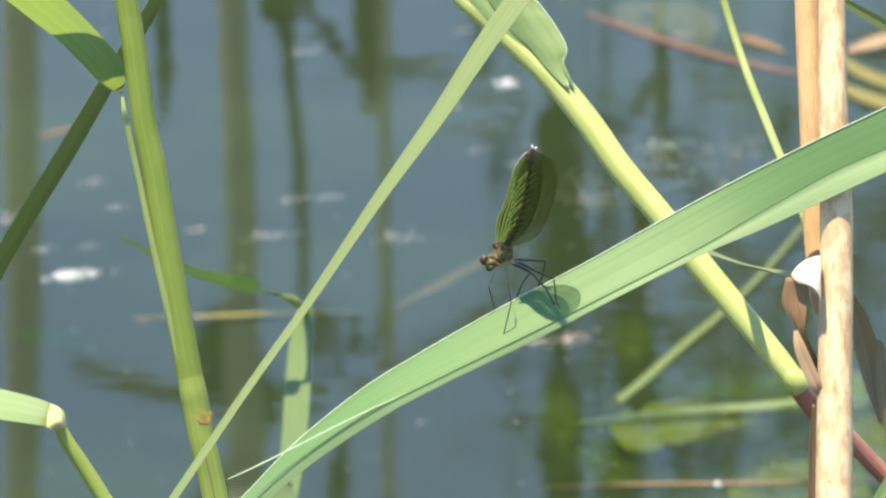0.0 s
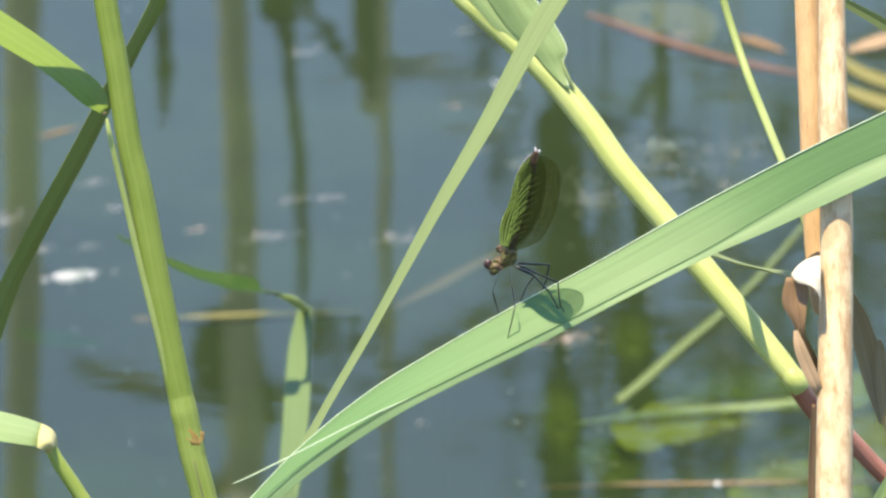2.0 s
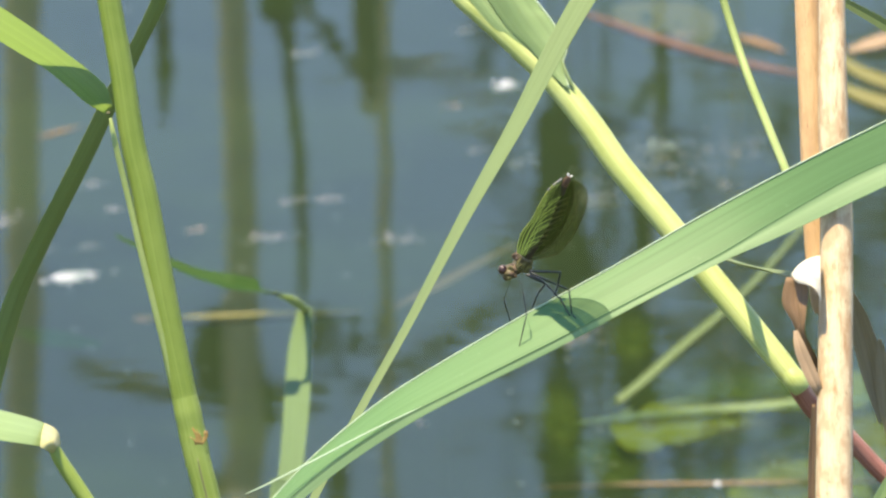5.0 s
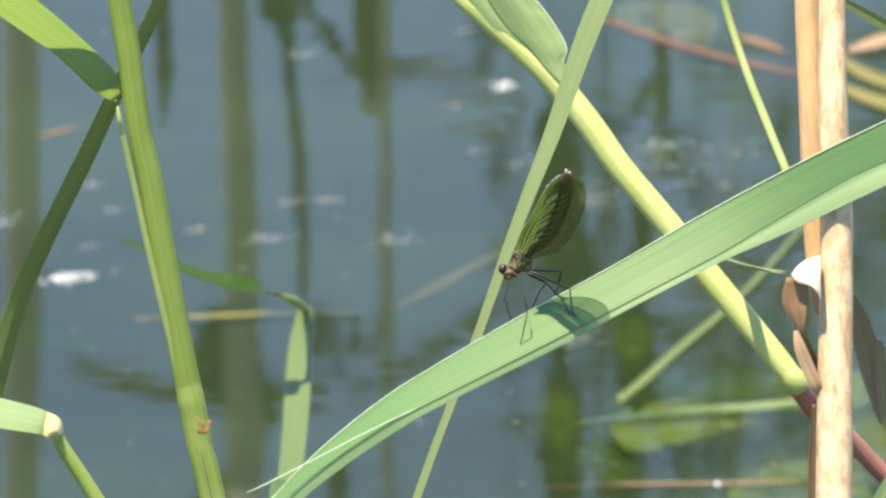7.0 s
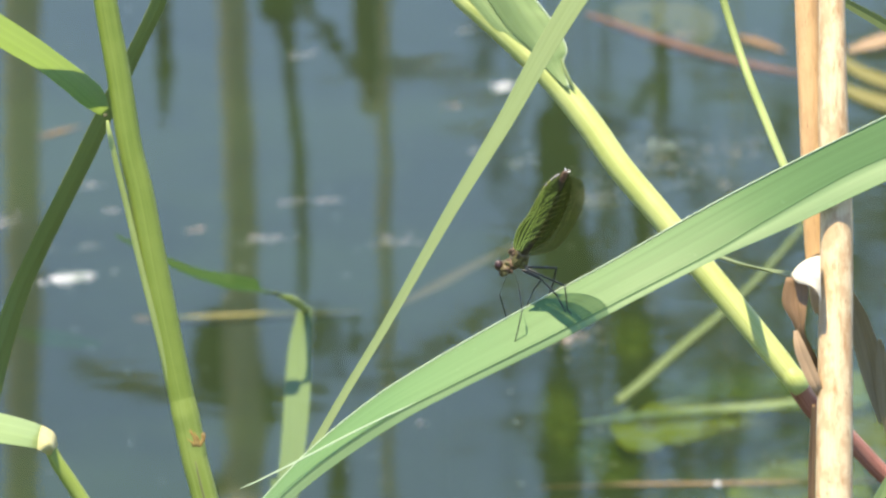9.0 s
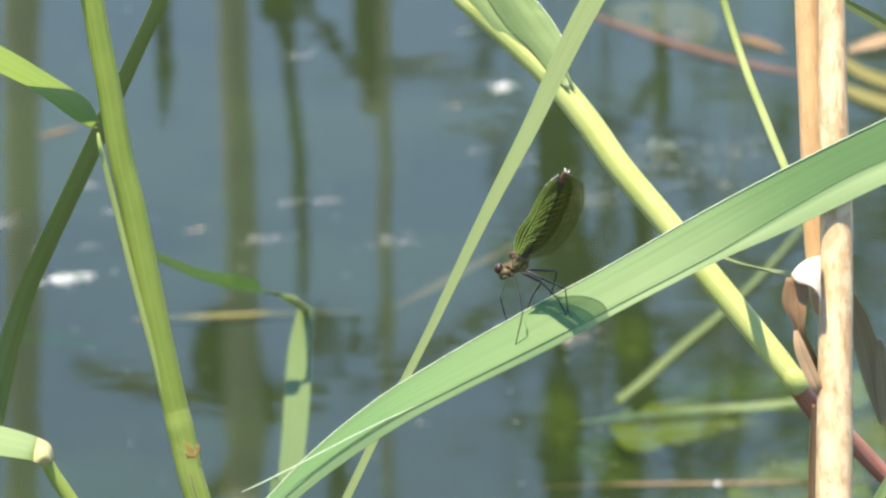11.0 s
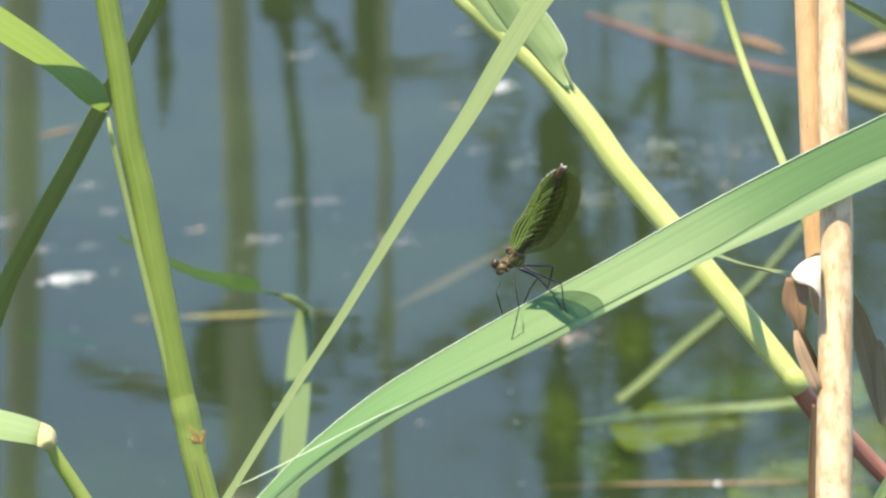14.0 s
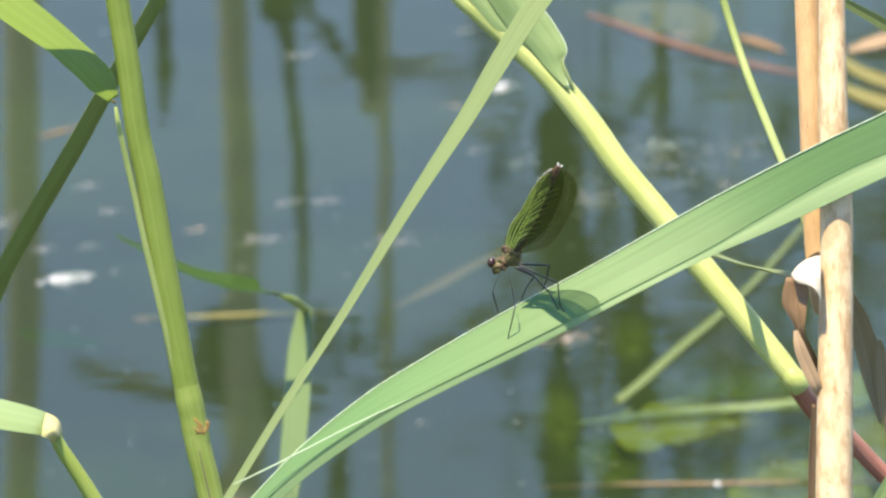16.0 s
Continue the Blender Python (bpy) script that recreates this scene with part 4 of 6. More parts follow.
# ---- the azure damselfly that darts past ----
def azure_damselfly():
    hub = Vector((-0.0212, 1.8532, 0.5013))
    fly = thing("azure_damselfly", hub, "bright azure-blue and black damselfly in flight", "damselfly")

    def spot(a, b, c=0.0):
        """Millimetres to the right, upwards and away from the viewer, from the neck."""
        return hub + (RIGHT * a + ACROSS_UP * b + VIEW * c) * 0.001

    for a, b, da, db, material in (
            ((-6.5, -2.2), (-9.6, -3.4), 1.75, 1.4, BLUE), ((-9.8, -3.5), (-14.6, -4.7), 1.15, 0.85, BLUE), ((-14.6, -4.7), (-15.8, -5.0), 0.5, 0.4, BLACK),
            ((-15.8, -5.0), (-20.9, -6.3), 0.85, 0.7, BLUE), ((-20.9, -6.3), (-22.1, -6.6), 0.4, 0.4, BLACK), ((-22.1, -6.6), (-27.3, -8.0), 0.8, 0.7, BLUE),
            ((-27.3, -8.0), (-28.5, -8.3), 0.4, 0.4, BLACK), ((-28.5, -8.3), (-30.5, -8.8), 0.75, 0.7, BLUE), ((-30.5, -8.8), (-38.8, -11.5), 0.35, 0.7, TAN_RING),
            ((-38.8, -11.5), (-42.9, -12.6), 1.35, 1.5, BLUE), ((-42.9, -12.6), (-44.2, -13.2), 0.8, 0.35, TAN_RING)):
        p, q = spot(*a), spot(*b)
        path = [w(p, da * 0.00075), w(p.lerp(q, 0.15), da * 0.001), w(p.lerp(q, 0.85), db * 0.001), w(q, db * 0.00075)]
        part("abdomen_segment", tube(path, 9, 10), material, fly)
    turn = Matrix.Rotation(radians(14), 4, -VIEW)
    body = part("thorax", tube([w(spot(-6.9, -1.9), 0.0012), w(spot(-6.2, -1.8), 0.0024), w(spot(-4.2, -1.2), 0.0030), w(spot(-2.4, -0.7), 0.0024), w(spot(-1.6, -0.4), 0.0010)], 16, 14, 0.85), TEAL, fly, "teal blue thorax with black stripes")
    for line, size, material in ((((-7.3, 0.6), (-4.6, 0.5), (-1.2, 0.4)), 0.55, BLUE), (((-7.4, 0.1), (-4.6, 0.0), (-1.4, 0.0)), 0.4, BLACK), (((-6.6, -1.2), (-4.4, -0.6), (-2.2, -0.2)), 0.4, BLACK), (((-5.6, -2.3), (-4.2, -1.9), (-2.6, -1.3)), 0.3, BLACK), (((-7.3, -0.9), (-7.0, -1.7), (-6.8, -2.3)), 0.8, BLUE)):
        part("stripe", tube([w(spot(*p, -1.5), size * 0.001 * k) for p, k in zip(line, (0.7, 1, 0.7))], 8, 6), material, body)
    part("neck", blob(spot(-0.9, 0.0), (0.0014, 0.0010, 0.0012), turn, 0.3, 3, 3), BLACK, fly)
    part("head", blob(spot(0.5, 0.1), (0.0017, 0.0020, 0.0024), turn, 0.25, 4, 3), BLACK, fly, "black head")
    for a, b, size in ((-1.1, 1.3, 0.0010), (-0.9, -0.9, 0.0011), (0.5, -0.3, 0.0007), (0.9, 0.9, 0.0005)):
        part("face_spot", blob(spot(a, b, -0.9), (size * 0.5, size * 0.45, size * 0.5), turn, 0.4, 5, 2), BLUE, fly, "pale blue spot on the head")
    for k in (-1, 1):
        path = [w(spot(-3.4, -0.2, k * 0.6), 0.0004), w(spot(-9.0, -2.6, k * 1.2), 0.0030), w(spot(-18.0, -5.2, k * 1.6), 0.0042), w(spot(-24.0, -7.0, k * 1.6), 0.0008)]
        part("wing", ribbon(path, ACROSS_UP + RIGHT * 0.25 + VIEW * (0.06 * k), FLAT, 16, thick=0.00003), WING_CLEAR, fly, "clear glassy wing")
    for k in range(3):
        p = k * 0.5
        part("leg", tube([w(spot(-2.0 - p, -1.6, -0.4 * k), 0.0003), w(spot(-2.9 - p, -2.9, -0.4 * k), 0.0003), w(spot(-6.6 - p * 0.4, -3.4, -0.4 * k), 0.00025)], 8, 5), TAN_RING if k else LEG, fly)
    return fly


flying_damselfly = azure_damselfly()


# ---- afloat and just under the surface ----
def floating_scrap(name, at, size, material, label, seed, group="scraps on the water"):
    """A loose raft of thin flecks lying in the surface film."""
    ob = thing(name, at, label, "floating debris", group)
    bm = bmesh.new()
    rnd = random.Random(seed)
    sunk = 0.0004 if material is FLUFF else 0.0001
    for k in range(90 if material is FLUFF else 46):
        spread = rnd.gauss(0, 0.21 if material is FLUFF else 0.28), rnd.gauss(0, 0.18)
        where = Vector(at) + Vector((spread[0] * size[0], spread[1] * size[1] + spread[0] * size[0] * 0.3, sunk - 0.0014 * rnd.random()))
        big = rnd.uniform(0.03, 0.11) if k else 0.16
        merge(bm, blob(where, (size[0] * big * 1.5, size[1] * big, 0.0007), Matrix.Rotation(rnd.uniform(-0.5, 0.5), 4, "Z"), 0.6, seed + k, 1))
    part("fluff", bm, material, ob)
    return ob


drifting = []
for k, (at, size, material, label) in enumerate((
    ((-0.161, 2.9401, 0), (0.021, 0.019), FLUFF, "white fluffy seed scrap floating on the water"),
    ((-0.1915, 3.0073, 0), (0.016, 0.020), FLUFF_DIM, "pale grey fluffy scrap floating on the water"),
    ((-0.0208, 2.984, 0), (0.019, 0.018), FLUFF_DIM, "greyish white scum scrap on the water"),
    ((-0.0758, 2.9873, 0), (0.019, 0.016), FLUFF_DIM, "greyish white scum scrap on the water"),
    ((0.029, 3.1742, 0), (0.011, 0.013), FLUFF, "white petal scrap on the water"),
    ((-0.0657, 3.0297, 0), (0.010, 0.012), FLUFF_DIM, "small grey scum scrap on the water"),
    ((-0.0487, 3.0324, 0), (0.012, 0.010), FLUFF_DIM, "small grey scum scrap on the water"),
    ((-0.1447, 3.0202, 0), (0.008, 0.011), FLUFF_DIM, "small pale scrap on the water"),
    ((-0.1568, 3.0502, 0), (0.012, 0.014), FLUFF_DIM, "small pale scrap on the water"),
    ((-0.0631, 3.2175, 0), (0.014, 0.012), FLUFF_DIM, "small pale scrap on the water"),
    ((0.0109, 3.2465, 0), (0.012, 0.010), FLUFF_DIM, "small pale scrap on the water"),
    ((0.0667, 3.031, 0), (0.020, 0.016), FLUFF_DIM, "pale foam patch on the water"),
    ((0.0156, 3.0899, 0), (0.010, 0.010), FLUFF_DIM, "small pale scrap on the water"),
    ((-0.1747, 2.9708, 0), (0.012, 0.010), FLUFF_DIM, "small pale scrap on the water"),
    ((-0.1552, 2.9741, 0), (0.010, 0.010), FLUFF_DIM, "small pale scrap on the water"),
    ((0.1131, 3.2388, 0), (0.012, 0.010), PETAL_PINK, "pinkish scrap on the water"),
    ((0.0049, 3.1457, 0), (0.008, 0.008), PETAL_PINK, "pinkish scrap on the water"),
    ((-0.1089, 2.9939, 0), (0.008, 0.008), PETAL_PINK, "pinkish scrap on the water"),
    ((-0.0091, 2.7793, 0), (0.005, 0.006), FLUFF_DIM, "tiny pale speck on the water"),
    ((0.0517, 2.8686, 0), (0.030, 0.018), PETAL_PINK, "pale brown scum patch on the water"),
)):
    drifting.append(floating_scrap("floating_scrap", at, size, material, label, k * 11 + 1))


def lying(name, path, facing, material, label, category, round_stick=False, group="", drop=None):
    ob = thing(name, path[0][:3], label, category, group)
    part("stick" if round_stick else "blade", tube(path, 30, 10) if round_stick else ribbon(path, facing, V_FOLD, 30, wave=0.05), material, ob)
    if drop:
        part("water_drop", blob(drop, (0.0019, 0.0019, 0.0019), None, 0.0, 1, 3), DROPLET, ob, "shiny water drop")
    return ob


UP = (0, -0.1, 1)
lying("floating_straw", [w((-0.1313, 2.8989, -0.003), 0.002), w((-0.1094, 2.894, -0.002), 0.0042), w((-0.0734, 2.8978, -0.002), 0.0042), w((-0.0349, 2.9076, -0.004), 0.0015)], UP, STICK_YELLOW, "yellowish straw floating on the water", "straw", True)
lying("floating_stick", [w((0.0391, 2.7171, -0.002), 0.0012), w((0.0767, 2.7168, -0.0006), 0.0019), w((0.1178, 2.7172, -0.0003), 0.0021), w((0.1408, 2.7195, -0.0008), 0.0019), w((0.1777, 2.7245, -0.002), 0.0016)], UP, STICK, "pinkish brown stick floating on the water", "stick", True, drop=(0.1107, 2.7098, 0.003))
lying("floating_twig", [w((0.0685, 3.2679, -0.001), 0.003), w((0.092, 3.2433, -0.001), 0.0048), w((0.11, 3.225, -0.001), 0.0052), w((0.1332, 3.2061, -0.001), 0.0048), w((0.1486, 3.1964, -0.001), 0.0044), w((0.1644, 3.1875, -0.001), 0.003), w((0.1716, 3.1845, -0.001), 0.0012)], UP, STICK_RED, "reddish brown twig lying in the water", "stick", True)
lying("floating_leaf", [w((-0.0204, 2.9115, -0.003), 0.002), w((-0.0034, 2.9315, -0.002), 0.0055), w((0.0137, 2.9561, -0.002), 0.005), w((0.0317, 2.9835, -0.003), 0.002)], UP, LEAF_STRAW, "thin tan dead leaf floating under the surface", "dead leaf")
lying("floating_leaf", [w((0.0552, 2.7879, -0.004), 0.002), w((0.0785, 2.7883, -0.001), 0.004), w((0.1161, 2.7935, 0), 0.005), w((0.1493, 2.800, 0), 0.006), w((0.1874, 2.8095, -0.001), 0.005)], UP, LEAF_LIGHT, "long green leaf lying on the water", "reed leaf")
lying("floating_leaf", [w((0.0826, 3.2954, -0.0065), 0.010), w((0.0984, 3.2809, -0.006), 0.036), w((0.1153, 3.2654, -0.006), 0.032), w((0.1214, 3.245, -0.0065), 0.010)], UP, LEAF_OLIVE, "olive green leaf lying under the surface", "dead leaf")
lying("floating_leaf", [w((0.1370, 3.2360, 0.0006), 0.002), w((0.1470, 3.2270, 0.0010), 0.0060), w((0.1590, 3.2150, 0.0006), 0.002)], UP, LEAF_DRY, "small tan leaf on the water", "dead leaf")
lying("floating_leaf", [w((0.1894, 3.2148, 0.001), 0.004), w((0.201, 3.2193, 0.003), 0.010), w((0.2161, 3.2295, 0.004), 0.009)], UP, LEAF_TAN, "pale pinkish leaf over the water", "dead leaf")
lying("floating_leaf", [w((0.1833, 3.2078, 0.0014), 0.004), w((0.1952, 3.1828, 0.0014), 0.009), w((0.2172, 3.157, 0.0014), 0.011)], UP, LEAF_OLIVE, "olive yellow leaf lying in the water", "reed leaf")
lying("floating_leaf", [w((0.1815, 3.1707, 0.0014), 0.004), w((0.1936, 3.1534, 0.0014), 0.010), w((0.2157, 3.1317, 0.0014), 0.012)], UP, LEAF_OLIVE, "olive yellow leaf lying in the water", "reed leaf")
lying("floating_straw", [w((-0.1854, 3.1059, -0.001), 0.001), w((-0.1754, 3.1104, 0), 0.0022), w((-0.1632, 3.123, -0.001), 0.001)], UP, STICK, "thin reddish straw floating on the water", "straw", True)
lying("floating_leaf", [w((-0.1321, 2.8967, -0.002), 0.003), w((-0.1286, 2.8942, -0.0016), 0.006), w((-0.1248, 2.8936, -0.002), 0.003)], UP, LEAF_DRY, "small reddish brown leaf scrap at the end of a straw", "dead leaf")
lying("sunken_leaf", [w((-0.1814, 2.8875, -0.004), 0.006), w((-0.1664, 2.8758, -0.003), 0.014), w((-0.1446, 2.8707, -0.004), 0.004)], UP, LEAF_BENT, "dark sunken leaf just under the surface", "dead leaf")


def sunken_blade(path, label, seed):
    """A flat mottled blade under the surface with a nibbled outline."""
    leaf = thing("sunken_leaf", path[0][:3], label, "reed leaf")
    rnd = random.Random(seed)
    rows = [w(r[:3], r[3] * rnd.uniform(0.93, 1.05)) for r in spline(path, 16)]
    part("blade", ribbon(rows, (0, 0, 1), FLAT, 48), LEAF_SUNK, leaf)


sunken_blade([w((0.0708, 2.7729, -0.004), 0.0176), w((0.075, 2.7741, -0.004), 0.0363), w((0.0856, 2.7794, -0.004), 0.0328), w((0.0974, 2.7823, -0.004), 0.0294), w((0.1091, 2.7873, -0.004), 0.0206), w((0.1208, 2.7923, -0.004), 0.0118), w((0.1314, 2.797, -0.004), 0.0048)], "broad mottled yellow-green leaf just under the surface", 3)
sunken_blade([w((0.0742, 2.8059, -0.008), 0.0059), w((0.0862, 2.8095, -0.008), 0.0155), w((0.0981, 2.8125, -0.008), 0.0191), w((0.1221, 2.819, -0.008), 0.0252), w((0.1415, 2.826, -0.008), 0.0344), w((0.1561, 2.8306, -0.008), 0.0435), w((0.1776, 2.8306, -0.008), 0.0435)], "olive green leaf lying under the surface", 8)
sunken_blade([w((0.1184, 2.7234, -0.011), 0.0169), w((0.1269, 2.7269, -0.011), 0.0352), w((0.1378, 2.7299, -0.011), 0.0522), w((0.1521, 2.7345, -0.011), 0.0614), w((0.1732, 2.7366, -0.011), 0.0655)], "dull green leaf sunk near the dead stalk", 5)


def upright_leaf():
    """A pale leaf standing out of the water with a second blade bent over at its top."""
    plant = thing("young_reed", (-0.0588, 2.6378, 0), "young pale green reed with a bent-over blade standing in the water", "reed")
    standing = [w((-0.0603, 1.9656, -0.0214), 0.00591), w((-0.0554, 2.2314, 0.1828), 0.00754), w((-0.0533, 2.2862, 0.1849), 0.00769), w((-0.0518, 2.3196, 0.1875), 0.00837), w((-0.051, 2.3637, 0.1898), 0.00909), w((-0.0508, 2.3973, 0.1928), 0.008), w((-0.05, 2.4191, 0.1935), 0.0064), w((-0.0492, 2.4308, 0.1957), 0.00445)]
    part("standing_blade", ribbon(standing, (0.1, -0.85, 0.5), SHALLOW, 30), LEAF_STAND, plant)
    part("petiole", tube([w((-0.0491, 2.4285, 0.1955), 0.0030), w((-0.0504, 2.394, 0.2115), 0.0028), w((-0.0525, 2.3798, 0.2191), 0.0028), w((-0.0557, 2.3748, 0.2226), 0.0016), w((-0.0596, 2.3735, 0.2247), 0.0008)], 16, 8), STEM_LOW, plant, "thin bent stalk")
    bent = [w((-0.0569, 2.3769, 0.2224), 0.00197), w((-0.0592, 2.3725, 0.225), 0.00591), w((-0.063, 2.3683, 0.2279), 0.00945), w((-0.0677, 2.3687, 0.229), 0.01024), w((-0.0766, 2.3695, 0.2308), 0.00945), w((-0.0888, 2.38, 0.2303), 0.00514), w((-0.104, 2.3918, 0.2328), 0.00278), w((-0.1154, 2.4033, 0.2344), 0.001)]
    tip = [(0.1, 0.15, 0.95), (0.1, 0.15, 0.95), (0.1, 0.10, 0.97), (0.12, -0.1, 0.95), (0.15, -0.2, 0.92), (0.15, -0.3, 0.9), (0.15, -0.3, 0.9), (0.15, -0.3, 0.9)]
    part("bent_blade", ribbon(bent, tip, V_FOLD, 40), LEAF_BENT, plant, "brighter green bent-over blade")


upright_leaf()


def slanting_leaf():
    leaf = thing("slanting_leaf", (0.0675, 2.8179, -0.01), "pale green leaf lying slantwise just above the water", "reed leaf")
    path = [w((0.0672, 2.8086, -0.006), 0.00185), w((0.0736, 2.8024, 0.001), 0.00323), w((0.0827, 2.8198, 0.001), 0.00392), w((0.099, 2.8539, 0.0015), 0.00346), w((0.1182, 2.8919, 0.002), 0.00277), w((0.1382, 2.9384, 0.002), 0.00231), w((0.1576, 2.991, 0.002), 0.00185), w((0.1806, 3.0534, 0.002), 0.00138)]
    part("blade", ribbon(path, (-0.2, -0.7, 0.65), V_FOLD, 40), LEAF_SLANT, leaf)


slanting_leaf()


def corner_leaves():
    a = thing("corner_leaf", (0.1266, 1.9714, 0.4734), "dark green leaf blade arching in from the side", "reed leaf")
    part("blade", ribbon([w((0.1059, 1.9753, 0.4831), 0.00129), w((0.1140, 1.9736, 0.4791), 0.00226), w((0.1205, 1.9723, 0.4758), 0.00291), w((0.1266, 1.9710, 0.4725), 0.00323), w((0.1382, 1.9682, 0.4656), 0.00323)], (0.2, -0.9, 0.1), V_FOLD, 20), LEAF_SLANT, a)
    b = thing("corner_leaf", (0.1266, 1.9223, 0.3521), "pale green leaf tip poking in from the side", "reed leaf")
    part("blade", ribbon([w((0.1278, 1.9232, 0.3543), 0.00065), w((0.1257, 1.9211, 0.3491), 0.00291), w((0.1213, 1.9175, 0.3401), 0.0042), w((0.1157, 1.9133, 0.3296), 0.00452)], (0, -0.7, 0.7), V_FOLD, 20), LEAF_PALE, b)


corner_leaves()


def merge_at(bm, at, size, rnd):
    """Adds one small ragged tuft to a mesh."""
    rim = [bm.verts.new(at + Vector((math.cos(a) * size[0] * rnd.uniform(0.3, 0.6), math.sin(a) * size[1] * rnd.uniform(0.3, 0.6), 0))) for a in (0, 0.9, 1.8, 2.7, 3.6, 4.5, 5.4)]
    top, low = bm.verts.new(at + Vector((0, 0, size[2] * 0.5))), bm.verts.new(at - Vector((0, 0, size[2] * 0.5)))
    for k in range(7):
        bm.faces.new((rim[k], rim[(k + 1) % 7], top))
        bm.faces.new((rim[(k + 1) % 7], rim[k], low))


def sunken_weed():
    """Cloudy algae mats just below the surface."""
    for label, middle, wide, deep, material in (
        ("cloudy olive green algae mat under the surface", (0.1263, 2.8196, -0.003), 0.105, 0.055, ALGAE_DULL), ("bright yellow-green algae patch under the surface", (0.0994, 2.7863, -0.004), 0.095, 0.052, ALGAE),
        ("dull green algae bloom deep in the water", (0.1215, 2.8092, -0.016), 0.24, 0.28, ALGAE_DEEP),
        ("green algae patch under the surface", (0.1392, 2.7341, -0.006), 0.060, 0.060, ALGAE), ("green algae patch among dead leaves", (0.1771, 2.7628, -0.006), 0.05, 0.14, ALGAE),
        ("mottled green weed under the surface", (0.0485, 2.7833, -0.006), 0.030, 0.19, ALGAE_WEED), ("mottled green weed under the surface", (0.0692, 2.737, -0.006), 0.040, 0.07, ALGAE_WEED),
        ("green weed under the surface", (0.0806, 2.8784, -0.008), 0.032, 0.12, ALGAE_WEED), ("dark green algae under the surface", (0.0618, 2.7662, -0.01), 0.05, 0.07, ALGAE_DULL), ("olive algae cloud under a sunken leaf", (0.1052, 3.2852, -0.008), 0.055, 0.09, ALGAE_DULL)):
        mat = thing("algae_mat", middle, label, "algae", "algae mats", kind="stuff")
        bm = bmesh.new()
        uv = bm.loops.layers.uv.new("UVMap")
        nx, ny = 24, 16
        grid = [[bm.verts.new((middle[0] + (i / nx - 0.5) * wide, middle[1] + (j / ny - 0.5) * deep, middle[2] + 0.003 * noise.noise(Vector((i * 0.3, j * 0.3, middle[0] * 50))))) for j in range(ny + 1)] for i in range(nx + 1)]
        for i in range(nx):
            for j in range(ny):
                face = bm.faces.new((grid[i][j], grid[i + 1][j], grid[i + 1][j + 1], grid[i][j + 1]))
                for loop, (p, q) in zip(face.loops, ((i, j), (i + 1, j), (i + 1, j + 1), (i, j + 1))):
                    loop[uv].uv = (p / nx * 2 - 1, q / ny * 2 - 1)
        part("mat", bm, material, mat)


def floating_pollen():
    """Fine specks strewn over the surface film."""
    specks = thing("floating_specks", (0, 2.9701, 0), "tiny pale specks strewn over the water", "floating debris", kind="stuff")
    bm = bmesh.new()
    rnd = random.Random(31)
    for k in range(170):
        spot = Vector((rnd.uniform(-0.26, 0.26), rnd.uniform(2.68, 3.3), -0.0012 - 0.003 * rnd.random()))
        size = rnd.uniform(0.0007, 0.0018) * (1.6 if rnd.random() < 0.12 else 1.0)
        merge_at(bm, spot, (size * 1.6, size * rnd.uniform(1.0, 2.5), 0.0006), rnd)
    part("specks", bm, FLUFF_DIM, specks)


def foam_film():
    """A torn film of pinkish grey foam flecks, densest round a few knots."""
    rnd = random.Random(77)
    for label, material, knots in (
        ("torn film of pale grey foam flecks on the water", FLUFF_DIM, (((0.0972, 3.092, 0.0), 0.01, 0.012, 80), ((0.0852, 3.0723, 0.0), 0.008, 0.01, 40), ((0.1078, 3.0654, 0.0), 0.012, 0.016, 50), ((0.0669, 3.0412, 0.0), 0.01, 0.014, 50), ((0.129, 3.0898, 0.0), 0.012, 0.012, 36), ((0.0691, 3.0242, 0.0), 0.006, 0.004, 30), ((0.0345, 3.0758, 0.0), 0.006, 0.004, 24))),
        ("pinkish scum flecks strewn through the foam", PETAL_PINK, (((0.1005, 3.0758, 0.0), 0.009, 0.012, 36), ((0.1316, 3.092, 0.0), 0.01, 0.008, 34), ((0.1262, 3.0481, 0.0), 0.002, 0.003, 12))),
        ("few bright white foam bubbles on the water", FLUFF, (((0.0981, 3.0969, 0.0), 0.004, 0.003, 22), ((0.0303, 3.1749, 0.0), 0.003, 0.004, 10)))):
        film = thing("foam_film", knots[0][0], label, "foam", kind="stuff")
        bm = bmesh.new()
        for at, wide, deep, number in knots:
            for k in range(number):
                spot = Vector(at) + Vector((rnd.gauss(0, wide), rnd.gauss(0, deep), -0.0002 - 0.0010 * rnd.random()))
                size = rnd.uniform(0.0007, 0.0022)
                merge_at(bm, spot, (size * rnd.uniform(1.2, 2.4), size * rnd.uniform(0.8, 2.2), 0.0005), rnd)
        part("flecks", bm, material, film)


floating_pollen()
foam_film()
sunken_weed()


# ---- reeds standing farther out, seen by their mirror images ----
def far_reed(bits, label):
    reed = thing("far_reed", (*bits[0][0][0][:2], 0), label, "reed", "reeds farther out")
    for path, what in bits:
        if what == "leaf":
            part("leaf", ribbon(path, (0.2, -0.9, 0.3), V_FOLD, 24), LEAF_REED, reed)
        else:
            part("stem", tube(path, 30, 10), STEM_SHADE if what == "dark" else STEM_FAR, reed)


